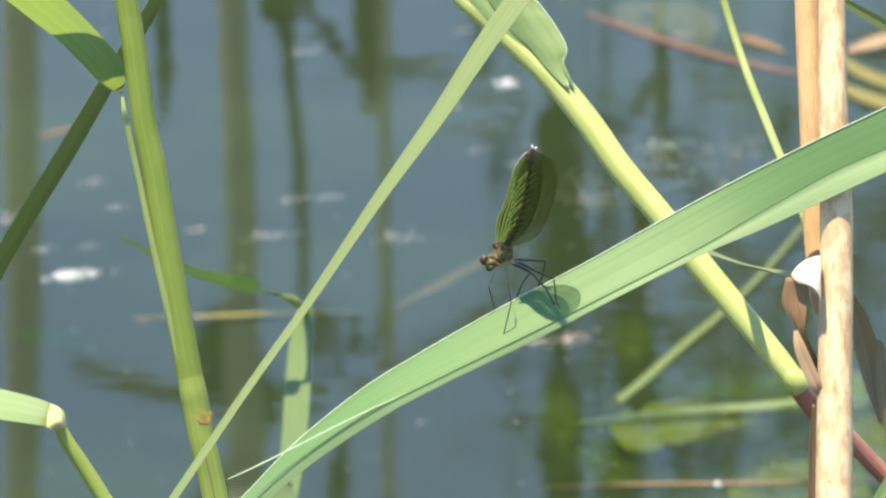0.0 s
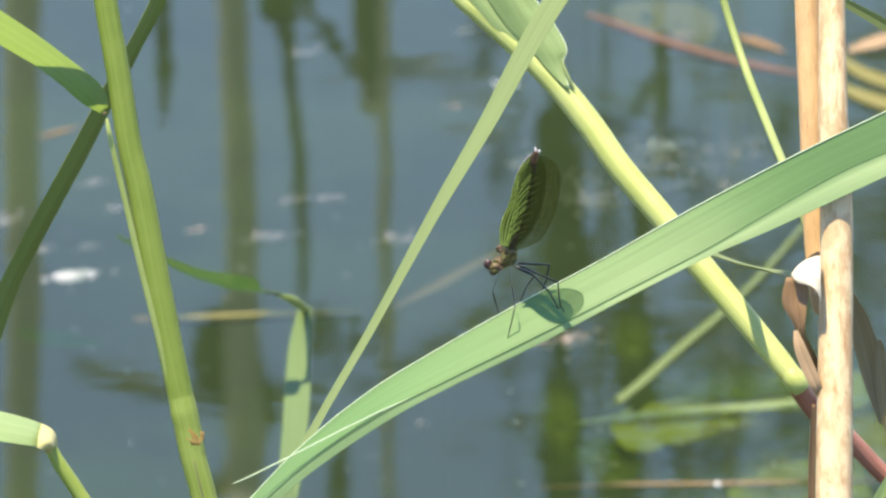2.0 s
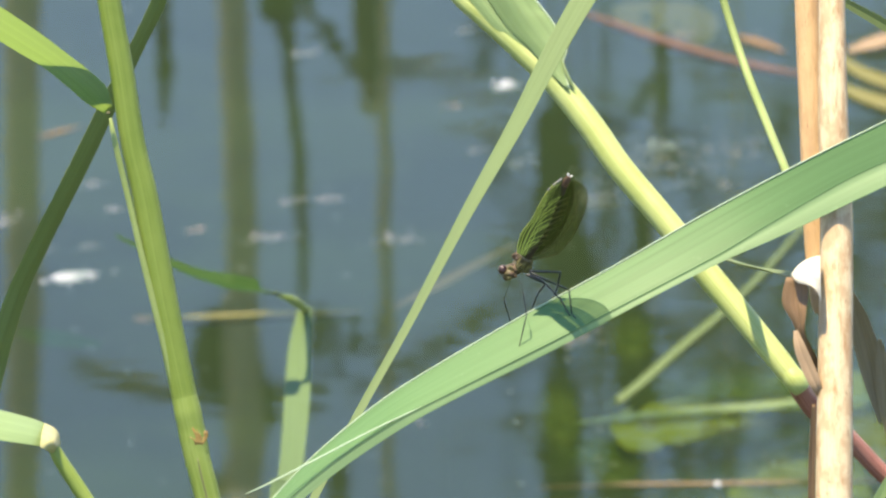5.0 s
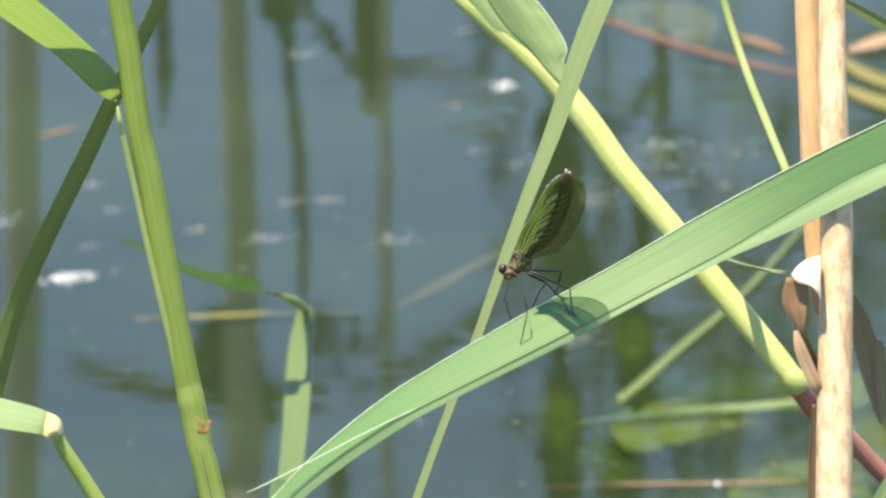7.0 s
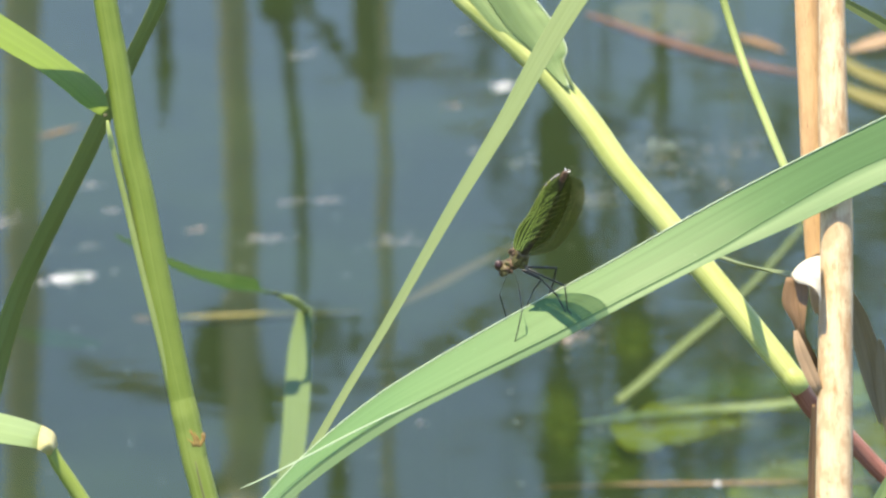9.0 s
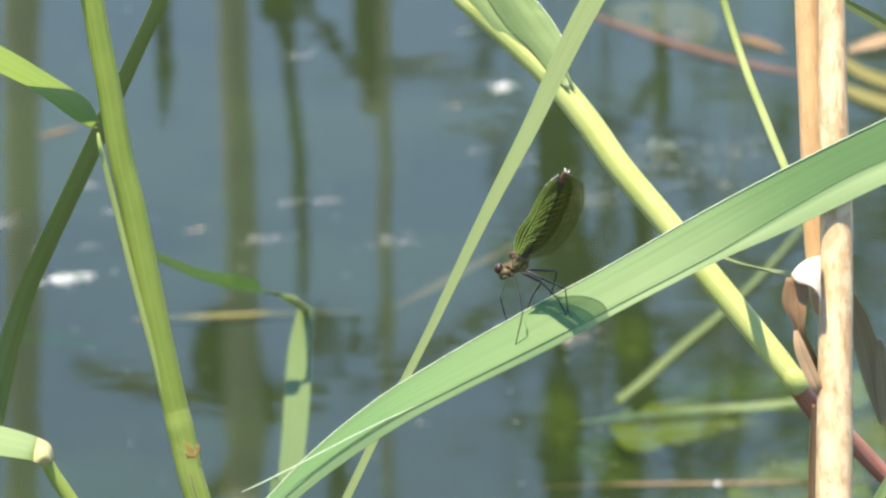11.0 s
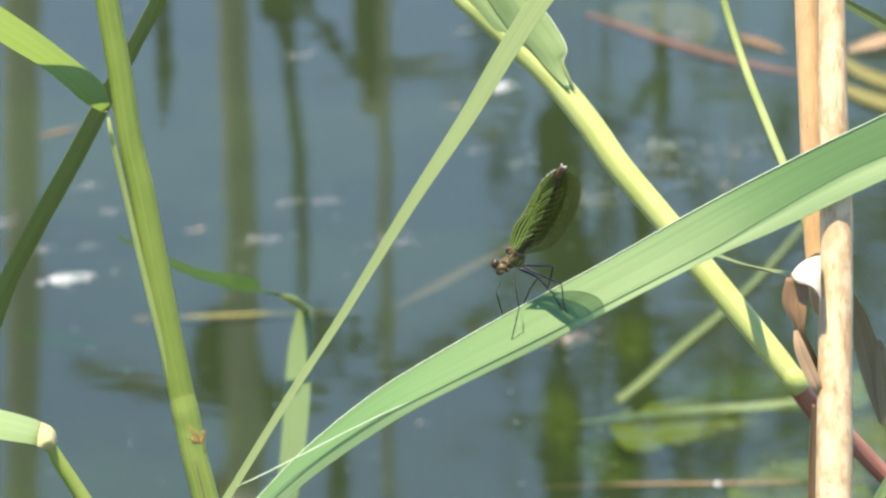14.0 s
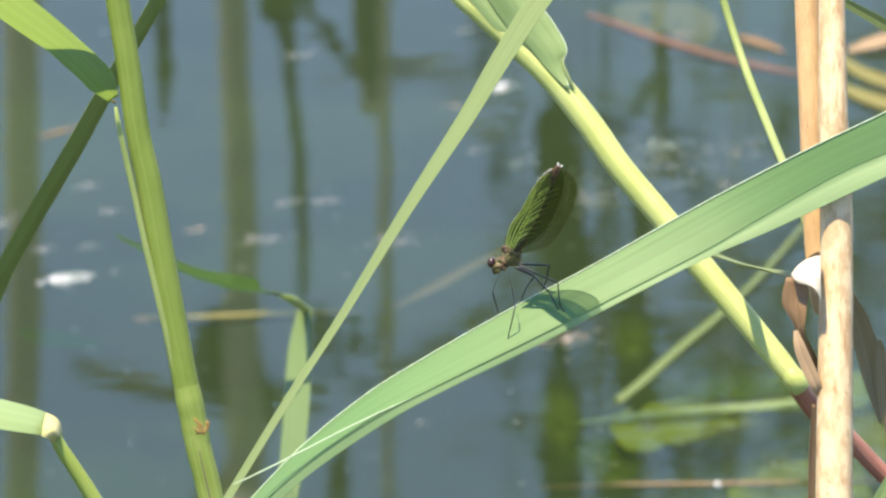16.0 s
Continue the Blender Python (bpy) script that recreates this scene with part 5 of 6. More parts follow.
for bits, label in (
    ([([w((-0.2815, 4.8, -0.1229), 0.0248), w((-0.294, 4.8, 0.5944), 0.02604), w((-0.296, 4.8, 0.7647), 0.0248), w((-0.3015, 4.8, 0.9837), 0.02232)], "stem")], "thick olive reed stem standing in the pond"),
    ([([w((-0.1448, 4.8, 0.1866), 0.0184), w((-0.1461, 4.8, 0.5525), 0.0208), w((-0.1423, 4.8, 0.6791), 0.0224), w((-0.1419, 4.8, 0.7561), 0.0232), w((-0.1434, 4.8, 0.7906), 0.0264), w((-0.1414, 4.8, 0.8645), 0.0280), w((-0.1422, 4.8, 0.9393), 0.0280)], "stem"), ([w((-0.1534, 4.8, 0.7884), 0.0240), w((-0.1544, 4.8, 0.8079), 0.0448), w((-0.1531, 4.8, 0.834), 0.0488), w((-0.1469, 4.8, 0.8536), 0.0400), w((-0.1422, 4.8, 0.8667), 0.0120)], "leaf")], "olive reed stem with a broad leaf base"),
    ([([w((-0.1124, 4.8, 0.1866), 0.0048), w((-0.1115, 4.8, 0.5525), 0.0120), w((-0.109, 4.8, 0.5777), 0.0104), w((-0.1043, 4.8, 0.6366), 0.0088), w((-0.1007, 4.8, 0.6791), 0.0096), w((-0.098, 4.8, 0.7518), 0.0072), w((-0.0995, 4.8, 0.7906), 0.0032)], "leaf"), ([w((-0.123, 4.8, 0.5192), 0.0040), w((-0.1202, 4.8, 0.5525), 0.0160), w((-0.1171, 4.8, 0.5651), 0.0176), w((-0.1117, 4.8, 0.576), 0.0040)], "leaf"), ([w((-0.0996, 4.8, 0.5275), 0.0040), w((-0.1056, 4.8, 0.5525), 0.0120), w((-0.1077, 4.8, 0.5693), 0.0104), w((-0.1086, 4.8, 0.5819), 0.0032)], "leaf")], "thin dark reed with drooping leaves standing in the pond"),
    ([([w((-0.055, 4.8, 0.1866), 0.0144), w((-0.0534, 4.8, 0.54), 0.0184), w((-0.0528, 4.8, 0.5945), 0.0176), w((-0.0509, 4.8, 0.6218), 0.0144), w((-0.0482, 4.8, 0.6358), 0.0032)], "dark"), ([w((-0.0457, 4.8, 0.6029), 0.0024), w((-0.0331, 4.8, 0.6083), 0.0096), w((-0.0181, 4.8, 0.6075), 0.0024)], "leaf"), ([w((-0.0607, 4.8, 0.6096), 0.0024), w((-0.0726, 4.8, 0.6117), 0.0052), w((-0.0876, 4.8, 0.6126), 0.0016)], "leaf")], "dark broken reed stump"),
    ([([w((-0.0366, 4.9, -0.1004), 0.00744), w((-0.0412, 4.9, 0.6748), 0.00868), w((-0.04, 4.9, 0.8498), 0.00868), w((-0.0389, 4.9, 1.0292), 0.00744)], "stem"), ([w((-0.0399, 4.9, 0.8145), 0.00372), w((-0.0474, 4.9, 0.8454), 0.00744), w((-0.0589, 4.9, 0.8595), 0.0062), w((-0.0661, 4.9, 0.8409), 0.00248)], "leaf"), ([w((-0.0402, 4.9, 0.6361), 0.00372), w((-0.0097, 4.9, 0.6412), 0.00992), w((0.0185, 4.9, 0.6395), 0.00372)], "leaf")], "thin olive reed stem standing in the pond"),
    ([([w((-0.1903, 4.8, 0.1866), 0.0056), w((-0.1942, 4.8, 0.5693), 0.0104), w((-0.1939, 4.8, 0.6029), 0.0128), w((-0.1952, 4.8, 0.6387), 0.0040)], "leaf")], "short dark reed leaf standing in the pond"),
    ([([w((-0.1095, 4.8, 0.3064), 0.0056), w((-0.0958, 4.8, 0.5442), 0.0080), w((-0.0834, 4.8, 0.5735), 0.0096), w((-0.0701, 4.8, 0.5945), 0.0096), w((-0.056, 4.8, 0.6088), 0.0040)], "leaf")], "slanting dark reed leaf over the pond"),
    ([([w((0.1506, 4.8, 0.1866), 0.0014), w((0.1509, 4.8, 0.5500), 0.0016), w((0.1519, 4.8, 0.5777), 0.0070), w((0.1531, 4.8, 0.6197), 0.0104), w((0.1511, 4.8, 0.6536), 0.0040)], "leaf"), ([w((0.1513, 4.8, 0.5987), 0.0032), w((0.1374, 4.8, 0.6273), 0.0104), w((0.1226, 4.8, 0.6536), 0.0032)], "leaf")], "forked dark reed leaves over the pond"),
    ([([w((0.0457, 4.8, 0.6062), 0.0016), w((0.026, 4.8, 0.6088), 0.0072), w((0.0063, 4.8, 0.6109), 0.0072), w((-0.0103, 4.8, 0.6117), 0.0016)], "leaf")], "narrow dark leaf tip over the pond"),
    ([([w((-0.1106, 4.8, 0.8357), 0.0048), w((-0.1294, 4.8, 0.8733), 0.0144), w((-0.1499, 4.8, 0.9128), 0.0184), w((-0.1688, 4.8, 0.9415), 0.0200), w((-0.1962, 4.8, 0.9925), 0.0080)], "leaf")], "broad dark reed leaf leaning over the pond"),
    ([([w((-0.0871, 4.8, 0.7871), 0.0080), w((-0.0868, 4.8, 0.8079), 0.0128), w((-0.089, 4.8, 0.8305), 0.0024)], "leaf"), ([w((-0.0767, 4.8, 0.7928), 0.0040), w((-0.0753, 4.8, 0.821), 0.0072), w((-0.0746, 4.8, 0.8375), 0.0016)], "leaf"), ([w((-0.0608, 4.8, 0.7971), 0.0040), w((-0.064, 4.8, 0.8079), 0.0096), w((-0.0657, 4.8, 0.821), 0.0016)], "leaf")], "hanging dark leaf tips over the pond"),
    ([([w((-0.0692, 4.8, 0.8777), 0.0040), w((-0.0729, 4.8, 0.904), 0.0128), w((-0.0751, 4.8, 0.9393), 0.0160)], "leaf")], "dark leaves bending over the pond"),
    ([([w((-0.2661, 4.8, 0.8253), 0.0043), w((-0.2342, 4.8, 0.8375), 0.0136), w((-0.1863, 4.8, 0.8506), 0.0180), w((-0.1422, 4.8, 0.855), 0.0143), w((-0.114, 4.8, 0.8471), 0.0043)], "leaf")], "dark reed leaf arching over the pond"),
    ([([w((-0.0699, 4.8, 0.8537), 0.0031), w((-0.0457, 4.8, 0.8393), 0.0136), w((-0.0136, 4.8, 0.8201), 0.0155), w((0.0264, 4.8, 0.7971), 0.0112), w((0.0543, 4.8, 0.782), 0.0031)], "leaf")], "dark reed leaf slanting over the pond"),
    ([([w((-0.1287, 4.8, 0.7906), 0.0031), w((-0.1349, 4.8, 0.8101), 0.0081), w((-0.1291, 4.8, 0.834), 0.0099), w((-0.112, 4.8, 0.8515), 0.0136), w((-0.0899, 4.8, 0.8471), 0.0136), w((-0.0818, 4.8, 0.834), 0.0031)], "leaf")], "curled dark reed leaf over the pond"),
):
    far_reed(bits, label)


def far_clump():
    """A leafy clump whose mirror image makes the dark green column on the water."""
    clump = thing("far_reed_clump", (0.08, 4.9, 0), "leafy dark green reed clump standing in the pond", "reed", "reeds farther out")
    rnd = random.Random(12)
    for mid, height, wide, tall, number in ((0.0812, 0.6943, 0.0144, 0.0227, 15), (0.0896, 0.7400, 0.0096, 0.0174, 4), (0.0887, 0.7925, 0.0112, 0.0314, 15), (0.1397, 0.7727, 0.0080, 0.0157, 6), (0.1340, 0.8542, 0.0160, 0.0270, 16), (0.0858, 0.9232, 0.0120, 0.0523, 30), (0.1239, 0.9591, 0.0176, 0.0157, 10)):
        for k in range(number):
            x, z = mid + 0.85 * wide * max(-1, min(1, rnd.gauss(0, 0.55))), height + tall * rnd.uniform(-1, 1)
            r, y = rnd.uniform(-1, 1), 4.9 + rnd.uniform(-0.05, 0.05)
            size = rnd.uniform(0.006, 0.013)
            path = [w((x - r * 0.004, y, z - 0.024), 0.003), w((x, y, z - 0.006), size), w((x + r * 0.006, y - 0.01, z + 0.012), size * 0.9), w((x + r * 0.016, y - 0.02, z + 0.026), 0.002)]
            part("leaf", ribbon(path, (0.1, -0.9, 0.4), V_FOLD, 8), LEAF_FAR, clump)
    for k in range(4):
        x = 0.077 + k * 0.012
        part("stem", tube([w((x, 4.91, -0.3), 0.002), w((x + 0.002, 4.91, 0.25), 0.0025), w((x - 0.003, 4.91, 1.13), 0.0025)], 20, 8), STEM_SHADE, clump)


def leafy_stand():
    """Tall leafy reeds added out of view; their soft mirror image darkens the shallow corner of the pond."""
    stand = thing("far_reed_clump", (0.23, 5.6, 0), "unseen leafy reed stand added to darken the mirrored sky", "reed", "reeds farther out")
    rnd = random.Random(40)
    low, high = (0.1379, 5.6, 1.1022), (0.4038, 5.6, 1.3114)
    for k in range(38):
        x, z = low[0] + (high[0] - low[0]) * rnd.random(), low[2] + (high[2] - low[2]) * rnd.random()
        lean, y = rnd.uniform(-0.11, 0.11), 5.6 + rnd.uniform(-0.1, 0.1)
        path = [w((x, y, z - 0.05), 0.004), w((x + lean * 0.6, y, z - 0.015), 0.008), w((x + lean * 1.3, y, z + 0.02), 0.007), w((x + lean * 2, y, z + 0.045), 0.002)]
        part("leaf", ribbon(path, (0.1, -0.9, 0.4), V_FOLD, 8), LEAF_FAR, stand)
    for k in range(4):
        x = low[0] + (high[0] - low[0]) * (k + 0.5) / 4
        part("stem", tube([w((x, 5.62, -0.3), 0.003), w((x + 0.004, 5.62, 0.4), 0.003), w((x, 5.62, high[2] + 0.1), 0.003)], 20, 8), STEM_FAR, stand)


def distant_stand():
    """A tall thicket of reeds added out of view, well beyond the others; its soft image dims the water."""
    stand = thing("far_reed_clump", (0.42, 12.0, 0), "unseen tall reed thicket added to dim the mirrored sky", "reed", "reeds farther out")
    rnd = random.Random(52)
    for k in range(84):
        x, z, y = 0.055 + 0.804 * rnd.random() ** 0.9, 3.265 + 0.685 * rnd.random(), 12.0 + rnd.uniform(-0.4, 0.4)
        a, reach = rnd.uniform(-0.6, 3.7), rnd.uniform(0.05, 0.10)
        step = Vector((math.cos(a), 0, math.sin(a))) * reach
        path = [w(Vector((x, y, z)) - step, 0.004), w(Vector((x, y, z + 0.01)), 0.030), w(Vector((x, y, z)) + step * 0.6, 0.022), w(Vector((x, y, z - 0.02)) + step, 0.003)]
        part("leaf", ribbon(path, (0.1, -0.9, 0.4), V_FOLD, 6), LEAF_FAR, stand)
    for k in range(5):
        x = 0.055 + 0.804 * (k + 0.4) / 5
        part("stem", tube([w((x, 12.1, -0.3), 0.012), w((x + 0.02, 12.1, 2.0), 0.010), w((x, 12.1, 4.4), 0.005)], 16, 8), STEM_SHADE, stand)


far_clump()
leafy_stand()
distant_stand()


# ---- what moves ----
def sway(ob, rows, hinge=RIGHT):
    """Rows of seconds, shift to the right and upwards in metres across the view, degrees of counter-clockwise turn about the thing's own base, and of nodding about the hinge."""
    home = ob.location.copy()
    walk(ob, [(t, Matrix.Translation(home + RIGHT * x + ACROSS_UP * y) @ Matrix.Rotation(radians(nod[0] if nod else 0), 4, hinge) @ Matrix.Rotation(radians(a), 4, -VIEW)) for t, x, y, a, *nod in rows])


def turn_body(ob, rows):
    """Rows of seconds, shift to the right and upwards in millimetres, degrees of counter-clockwise turn, of turn about the abdomen and of nodding towards the viewer."""
    home, axis = ob.location.copy(), (RIGHT * 0.31 + ACROSS_UP * 0.65 - VIEW * 0.70).normalized()
    walk(ob, [(t, Matrix.Translation(home + RIGHT * (x * 0.001) + ACROSS_UP * (y * 0.001)) @ Matrix.Rotation(radians(nod), 4, RIGHT) @ Matrix.Rotation(radians(a), 4, -VIEW) @ Matrix.Rotation(radians(yaw), 4, axis)) for t, x, y, a, yaw, nod in rows])


def motions():
    """What moves: the swaying reeds and leaves, the two damselflies, the drifting scraps."""
    sway(left_reed, [
        (0, 0.00000, 0.00000, 0.00), (0.5, -0.00016, -0.00016, 0.04), (1, -0.00095, -0.00238, 0.54),
        (1.5, -0.00111, -0.00333, 0.76), (2, -0.00238, -0.00555, 1.26), (2.5, -0.00254, -0.00666, 1.51),
        (3, -0.00285, -0.00745, 1.69), (3.5, -0.00285, -0.00729, 1.66), (4, -0.00238, -0.00650, 1.48),
        (6.5, -0.00063, -0.00333, 0.76), (7, -0.00048, -0.00238, 0.54), (7.5, -0.00111, -0.00428, 0.97),
        (8, -0.00143, -0.00412, 0.94), (8.5, -0.00158, -0.00475, 1.08), (9, -0.00206, -0.00602, 1.37),
        (11.5, -0.00364, -0.00935, 2.12), (12, -0.00285, -0.00745, 1.69), (12.5, -0.00190, -0.00507, 1.15),
        (13, -0.00206, -0.00523, 1.19), (13.5, -0.00190, -0.00475, 1.08), (14, -0.00206, -0.00523, 1.19),
        (14.5, -0.00190, -0.00507, 1.15), (15, -0.00158, -0.00412, 0.94), (15.5, -0.00111, -0.00317, 0.72),
        (16, -0.00095, -0.00254, 0.58)])
    sway(reed_leaf, [
        (0, 0.00000, 0.00000, -2.00, 0.0), (0.5, 0.00000, 0.00000, -1.85, 0.2), (1, 0.00000, 0.00000, 0.25, 3.1),
        (1.5, 0.00000, 0.00000, 1.15, 4.3), (2, 0.00000, 0.00000, 3.25, 6.4), (2.5, 0.00000, 0.00000, 4.30, 7.2),
        (3, 0.00000, 0.00000, 5.05, 7.9), (3.5, 0.00000, 0.00000, 4.90, 7.7), (4, 0.00000, 0.00000, 4.15, 7.1),
        (6.5, 0.00000, 0.00000, 1.15, 4.3), (7, 0.00000, 0.00000, 0.25, 3.1), (7.5, 0.00000, 0.00000, 2.05, 5.3),
        (8, 0.00000, 0.00000, 1.90, 5.2), (8.5, 0.00000, 0.00000, 2.50, 5.7), (9, 0.00000, 0.00000, 3.70, 6.7),
        (11.5, 0.00000, 0.00000, 6.85, 9.4), (12, 0.00000, 0.00000, 5.05, 7.9), (12.5, 0.00000, 0.00000, 2.80, 6.0),
        (13, 0.00000, 0.00000, 2.95, 6.1), (13.5, 0.00000, 0.00000, 2.50, 5.7), (14, 0.00000, 0.00000, 2.95, 6.1),
        (14.5, 0.00000, 0.00000, 2.80, 6.0), (15, 0.00000, 0.00000, 1.90, 5.2), (15.5, 0.00000, 0.00000, 1.00, 4.1),
        (16, 0.00000, 0.00000, 0.40, 3.3)], hinge=ACROSS_UP * 0.67 - RIGHT * 0.74)
    # The unseen added leaf slides sideways to shift the shade it throws.
    sway(reed_shading_leaf, [
        (0, 0.00000, 0.00000, 0.00), (0.5, 0.00006, 0.00000, 0.00), (1, 0.00083, 0.00000, 0.00),
        (1.5, 0.00116, 0.00000, 0.00), (2, 0.00194, 0.00000, 0.00), (2.5, 0.00233, 0.00000, 0.00),
        (3, 0.00261, 0.00000, 0.00), (3.5, 0.00255, 0.00000, 0.00), (4, 0.00227, 0.00000, 0.00),
        (6.5, 0.00116, 0.00000, 0.00), (7, 0.00083, 0.00000, 0.00), (7.5, 0.00150, 0.00000, 0.00),
        (8, 0.00144, 0.00000, 0.00), (8.5, 0.00166, 0.00000, 0.00), (9, 0.00211, 0.00000, 0.00),
        (11.5, 0.00327, 0.00000, 0.00), (12, 0.00261, 0.00000, 0.00), (12.5, 0.00177, 0.00000, 0.00),
        (13, 0.00183, 0.00000, 0.00), (13.5, 0.00166, 0.00000, 0.00), (14, 0.00183, 0.00000, 0.00),
        (14.5, 0.00177, 0.00000, 0.00), (15, 0.00144, 0.00000, 0.00), (15.5, 0.00111, 0.00000, 0.00),
        (16, 0.00089, 0.00000, 0.00)])
    sway(bent_shoot, [
        (0, 0.00000, 0.00000, 0.00), (0.5, 0.00000, -0.00048, 0.00), (1, -0.00095, -0.00238, 0.00),
        (1.5, -0.00127, -0.00333, 0.00), (2, -0.00254, -0.00570, 0.00), (2.5, -0.00269, -0.00697, 0.00),
        (3, -0.00317, -0.00776, 0.00), (3.5, -0.00301, -0.00745, 0.00), (4, -0.00254, -0.00666, 0.00),
        (6.5, -0.00095, -0.00333, 0.00), (7, -0.00079, -0.00238, 0.00), (7.5, -0.00158, -0.00428, 0.00),
        (8, -0.00174, -0.00412, 0.00), (8.5, -0.00206, -0.00475, 0.00), (9, -0.00254, -0.00618, 0.00),
        (11.5, -0.00364, -0.00967, 0.00), (12, -0.00317, -0.00745, 0.00), (12.5, -0.00254, -0.00523, 0.00),
        (13, -0.00254, -0.00523, 0.00), (13.5, -0.00222, -0.00507, 0.00), (14, -0.00254, -0.00523, 0.00),
        (14.5, -0.00222, -0.00507, 0.00), (15, -0.00174, -0.00428, 0.00), (15.5, -0.00158, -0.00333, 0.00),
        (16, -0.00127, -0.00254, 0.00)])
    leaf_rows = [
        (0, 0.00000, -0.00000, 0.00), (0.5, -0.00031, 0.00015, -0.04), (1, 0.00015, -0.00000, 0.01), (1.5, 0.00015, -0.00000, 0.01),
        (2, 0.00108, -0.00108, 0.20), (2.5, 0.00215, -0.00215, 0.40), (3, 0.00277, -0.00261, 0.50), (3.5, 0.00308, -0.00123, 0.36),
        (4, 0.00354, -0.00246, 0.53), (6.5, 0.00461, -0.00338, 0.72), (7, 0.00446, -0.00292, 0.65), (7.5, 0.00369, -0.00338, 0.65),
        (8, 0.00323, -0.00169, 0.42), (8.5, 0.00354, -0.00200, 0.48), (9, 0.00308, -0.00200, 0.45), (11.5, 0.00323, -0.00292, 0.57),
        (12, 0.00261, -0.00154, 0.36), (12.5, 0.00215, -0.00123, 0.29), (13, 0.00185, -0.00154, 0.31), (13.5, 0.00138, -0.00108, 0.22),
        (14, 0.00215, -0.00154, 0.33), (14.5, 0.00185, -0.00154, 0.31), (15, 0.00215, -0.00200, 0.38), (15.5, 0.00108, -0.00077, 0.16),
        (16, 0.00108, -0.00123, 0.22)]
    sway(wide_leaf, leaf_rows)
    sway(perched_damselfly, leaf_rows)
    turn_body(thorax, [
        (0, -1.10, 0.50, 10.7, -4.9, -3.5), (2, -1.10, 0.50, 10.7, -4.9, -4.2), (2.5, -0.99, 0.45, 9.6, -4.4, -0.9), (3, -0.50, 0.23, 4.8, -2.2, 1.6), (3.5, -0.07, 0.03, 0.6, -0.3, 2.4),
        (4, -0.09, 0.04, 0.9, -0.4, 2.4), (6.5, 0.09, -0.04, -0.9, 0.4, 1.6), (7, -0.17, 0.07, 1.6, -0.7, 1.2), (7.5, 0.22, -0.10, -2.1, 1.0, 4.2), (8, -0.00, 0.00, 0.0, 0.0, 0.8),
        (8.5, -0.07, 0.03, 0.6, -0.3, 1.0), (9, 0.03, -0.01, -0.3, 0.1, 1.6), (11.5, -0.00, 0.00, 0.0, 0.0, 0.0), (16, -0.00, 0.00, 0.0, 0.0, 0.0)])
    sway(hanging_blade, [
        (0, -0.00087, 0, 0.02), (0.5, -0.00087, 0, 0.61), (1, 0.00022, 0, 1.93), (1.5, 0.00090, 0, 1.10), (2, 0.00959, 0, 5.36),
        (2.5, 0.01537, 0, 3.98), (2.7, 0.01260, 0, 2.30), (3, 0.01623, 0, 2.89), (3.5, 0.01560, 0, 3.22), (4, 0.01779, 0, 5.88), (6.5, 0.01607, 0, 6.39),
        (6.7, 0.01873, 0, 4.89), (6.9, 0.01990, 0, 14.42), (7, 0.02216, 0, 14.38), (7.1, 0.02052, 0, 11.53), (7.3, 0.01678, 0, 7.30),
        (7.5, 0.01350, 0, 4.97), (8, 0.00639, 0, 1.63), (8.5, 0.00952, 0, 5.07), (9, 0.01498, 0, 4.45), (9.2, 0.01600, 0, 6.08),
        (11.3, 0.01990, 0, 8.40), (11.5, 0.01650, 0, 4.75), (12, 0.01443, 0, 5.85), (12.5, 0.00569, 0, 2.36), (13, 0.00647, 0, 2.51),
        (13.5, 0.00592, 0, 5.68), (14, 0.00553, 0, 2.44), (14.5, 0.01092, 0, 4.42), (15, 0.00951, 0, 4.27), (15.5, 0.00452, 0, 2.02),
        (16, 0.00514, 0, 2.62)])
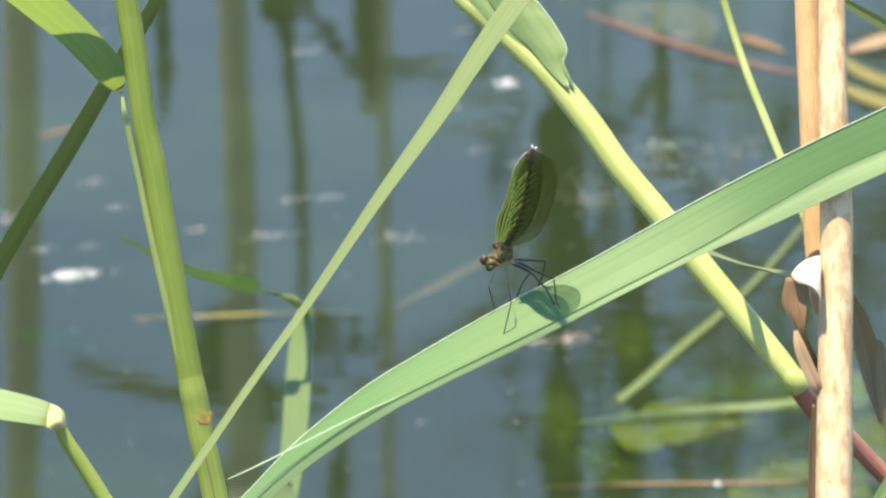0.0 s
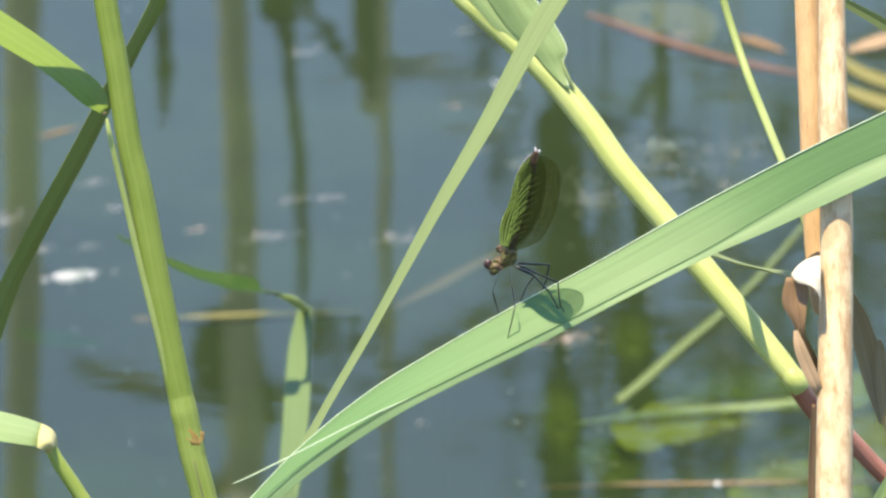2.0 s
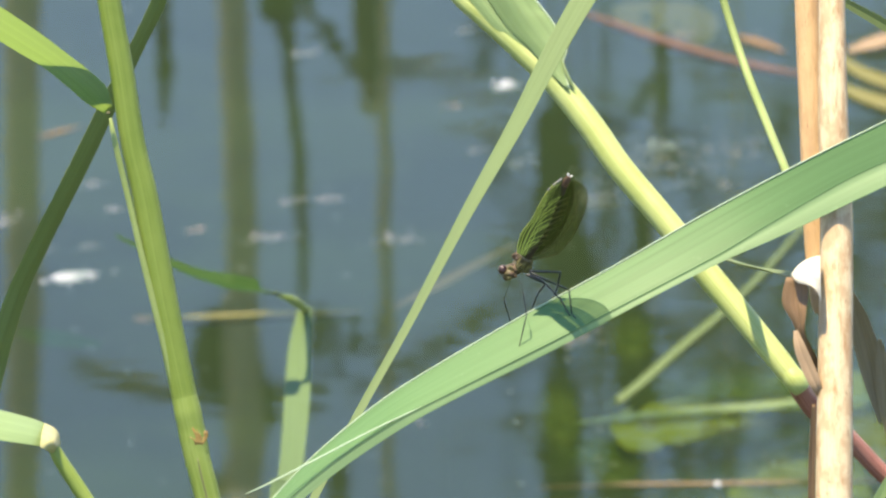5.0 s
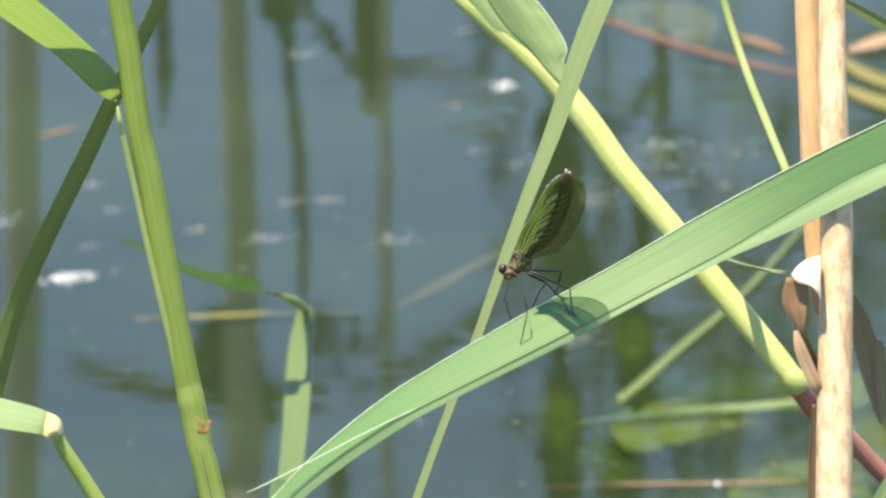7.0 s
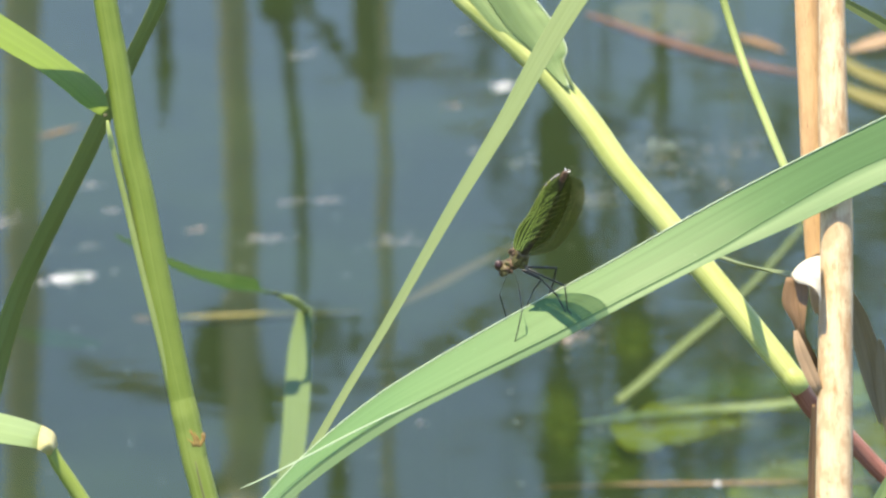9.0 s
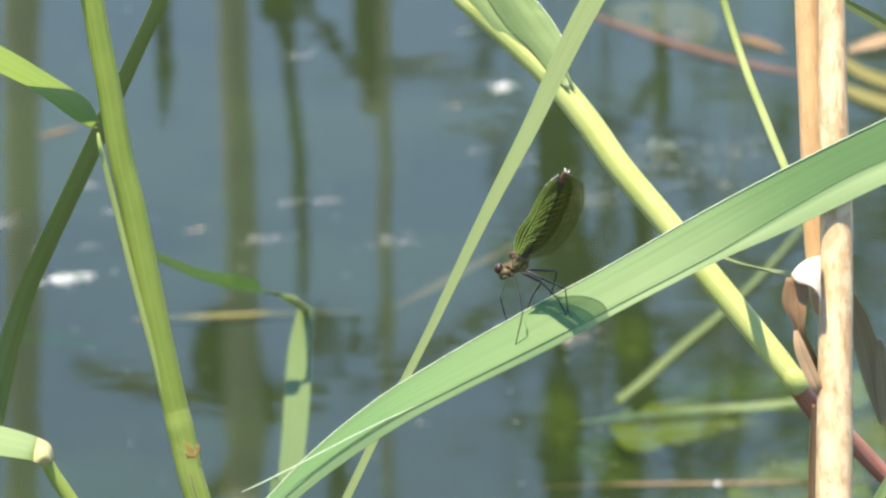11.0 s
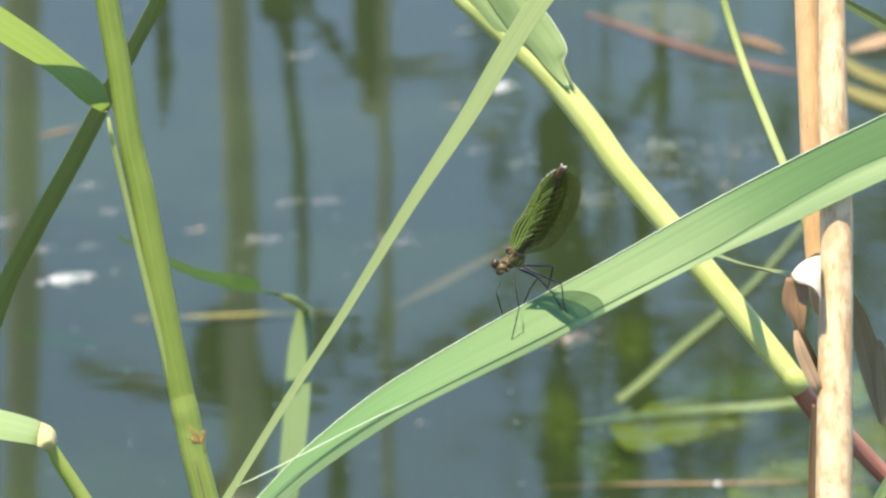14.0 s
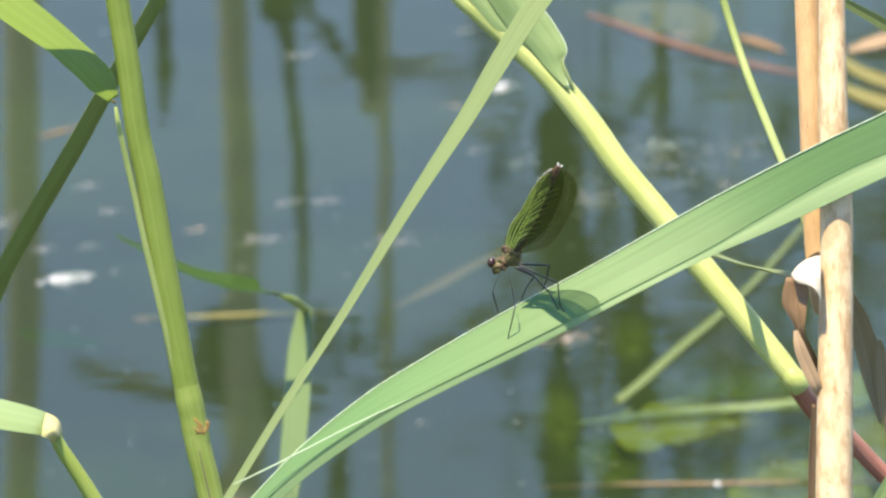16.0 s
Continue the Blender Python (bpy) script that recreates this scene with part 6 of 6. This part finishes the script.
    sway(shaded_leaf, [
        (0, 0.00000, 0, 0.00), (0.5, 0.00003, 0, 0.20), (1, 0.00015, 0, 1.04), (1.5, 0.00020, 0, 1.40), (2, 0.00045, 0, 3.20),
        (2.5, 0.00059, 0, 4.20), (3, 0.00069, 0, 4.90), (3.5, 0.00064, 0, 4.60), (4, 0.00064, 0, 4.60), (6.5, 0.00076, 0, 5.40),
        (7, 0.00076, 0, 5.40), (7.5, 0.00073, 0, 5.20), (8, 0.00067, 0, 4.80), (8.5, 0.00067, 0, 4.80), (9, 0.00071, 0, 5.10),
        (11.5, 0.00087, 0, 6.20), (12, 0.00060, 0, 4.30), (12.5, 0.00052, 0, 3.70), (13, 0.00046, 0, 3.30), (13.5, 0.00046, 0, 3.30),
        (14, 0.00038, 0, 2.70), (14.5, 0.00034, 0, 2.40), (15, 0.00027, 0, 1.90), (15.5, 0.00021, 0, 1.50), (16, 0.00018, 0, 1.30)])
    sway(flying_damselfly, [
        (0, -0.20531, -0.09504, 0.00), (2.4, -0.19769, -0.09504, 0.00), (2.5, -0.11240, -0.08438, 0.00),
        (2.6, -0.05727, -0.05817, 0.00), (2.7, -0.03959, -0.02955, 0.00), (2.8, -0.04006, -0.04158, 0.00),
        (2.9, -0.00868, -0.03137, 0.00), (3, 0.00000, 0.00000, 0.00), (3.1, -0.00045, -0.01767, 0.00),
        (3.2, -0.00274, -0.04752, 0.00), (3.3, -0.01295, -0.08636, 0.00), (3.4, -0.02711, -0.13311, 0.00),
        (3.6, -0.05300, -0.20774, 0.00), (16, -0.05300, -0.20774, 0.00)])
    for k, ob in enumerate(drifting):
        if k < 10:
            slow, home = 0.8 + 0.04 * (k % 5), ob.location.copy()
            walk(ob, [(t, Matrix.Translation(home + Vector((x, y, 0)) * slow) @ Matrix.Rotation(radians(a), 4, "Z")) for t, x, y, a in
                      ((0.0, 0, 0, 0), (4.0, -0.0005, -0.002, 0), (9.0, -0.0016, -0.0048, 1), (16.0, -0.0030, -0.0055, 2))])


motions()
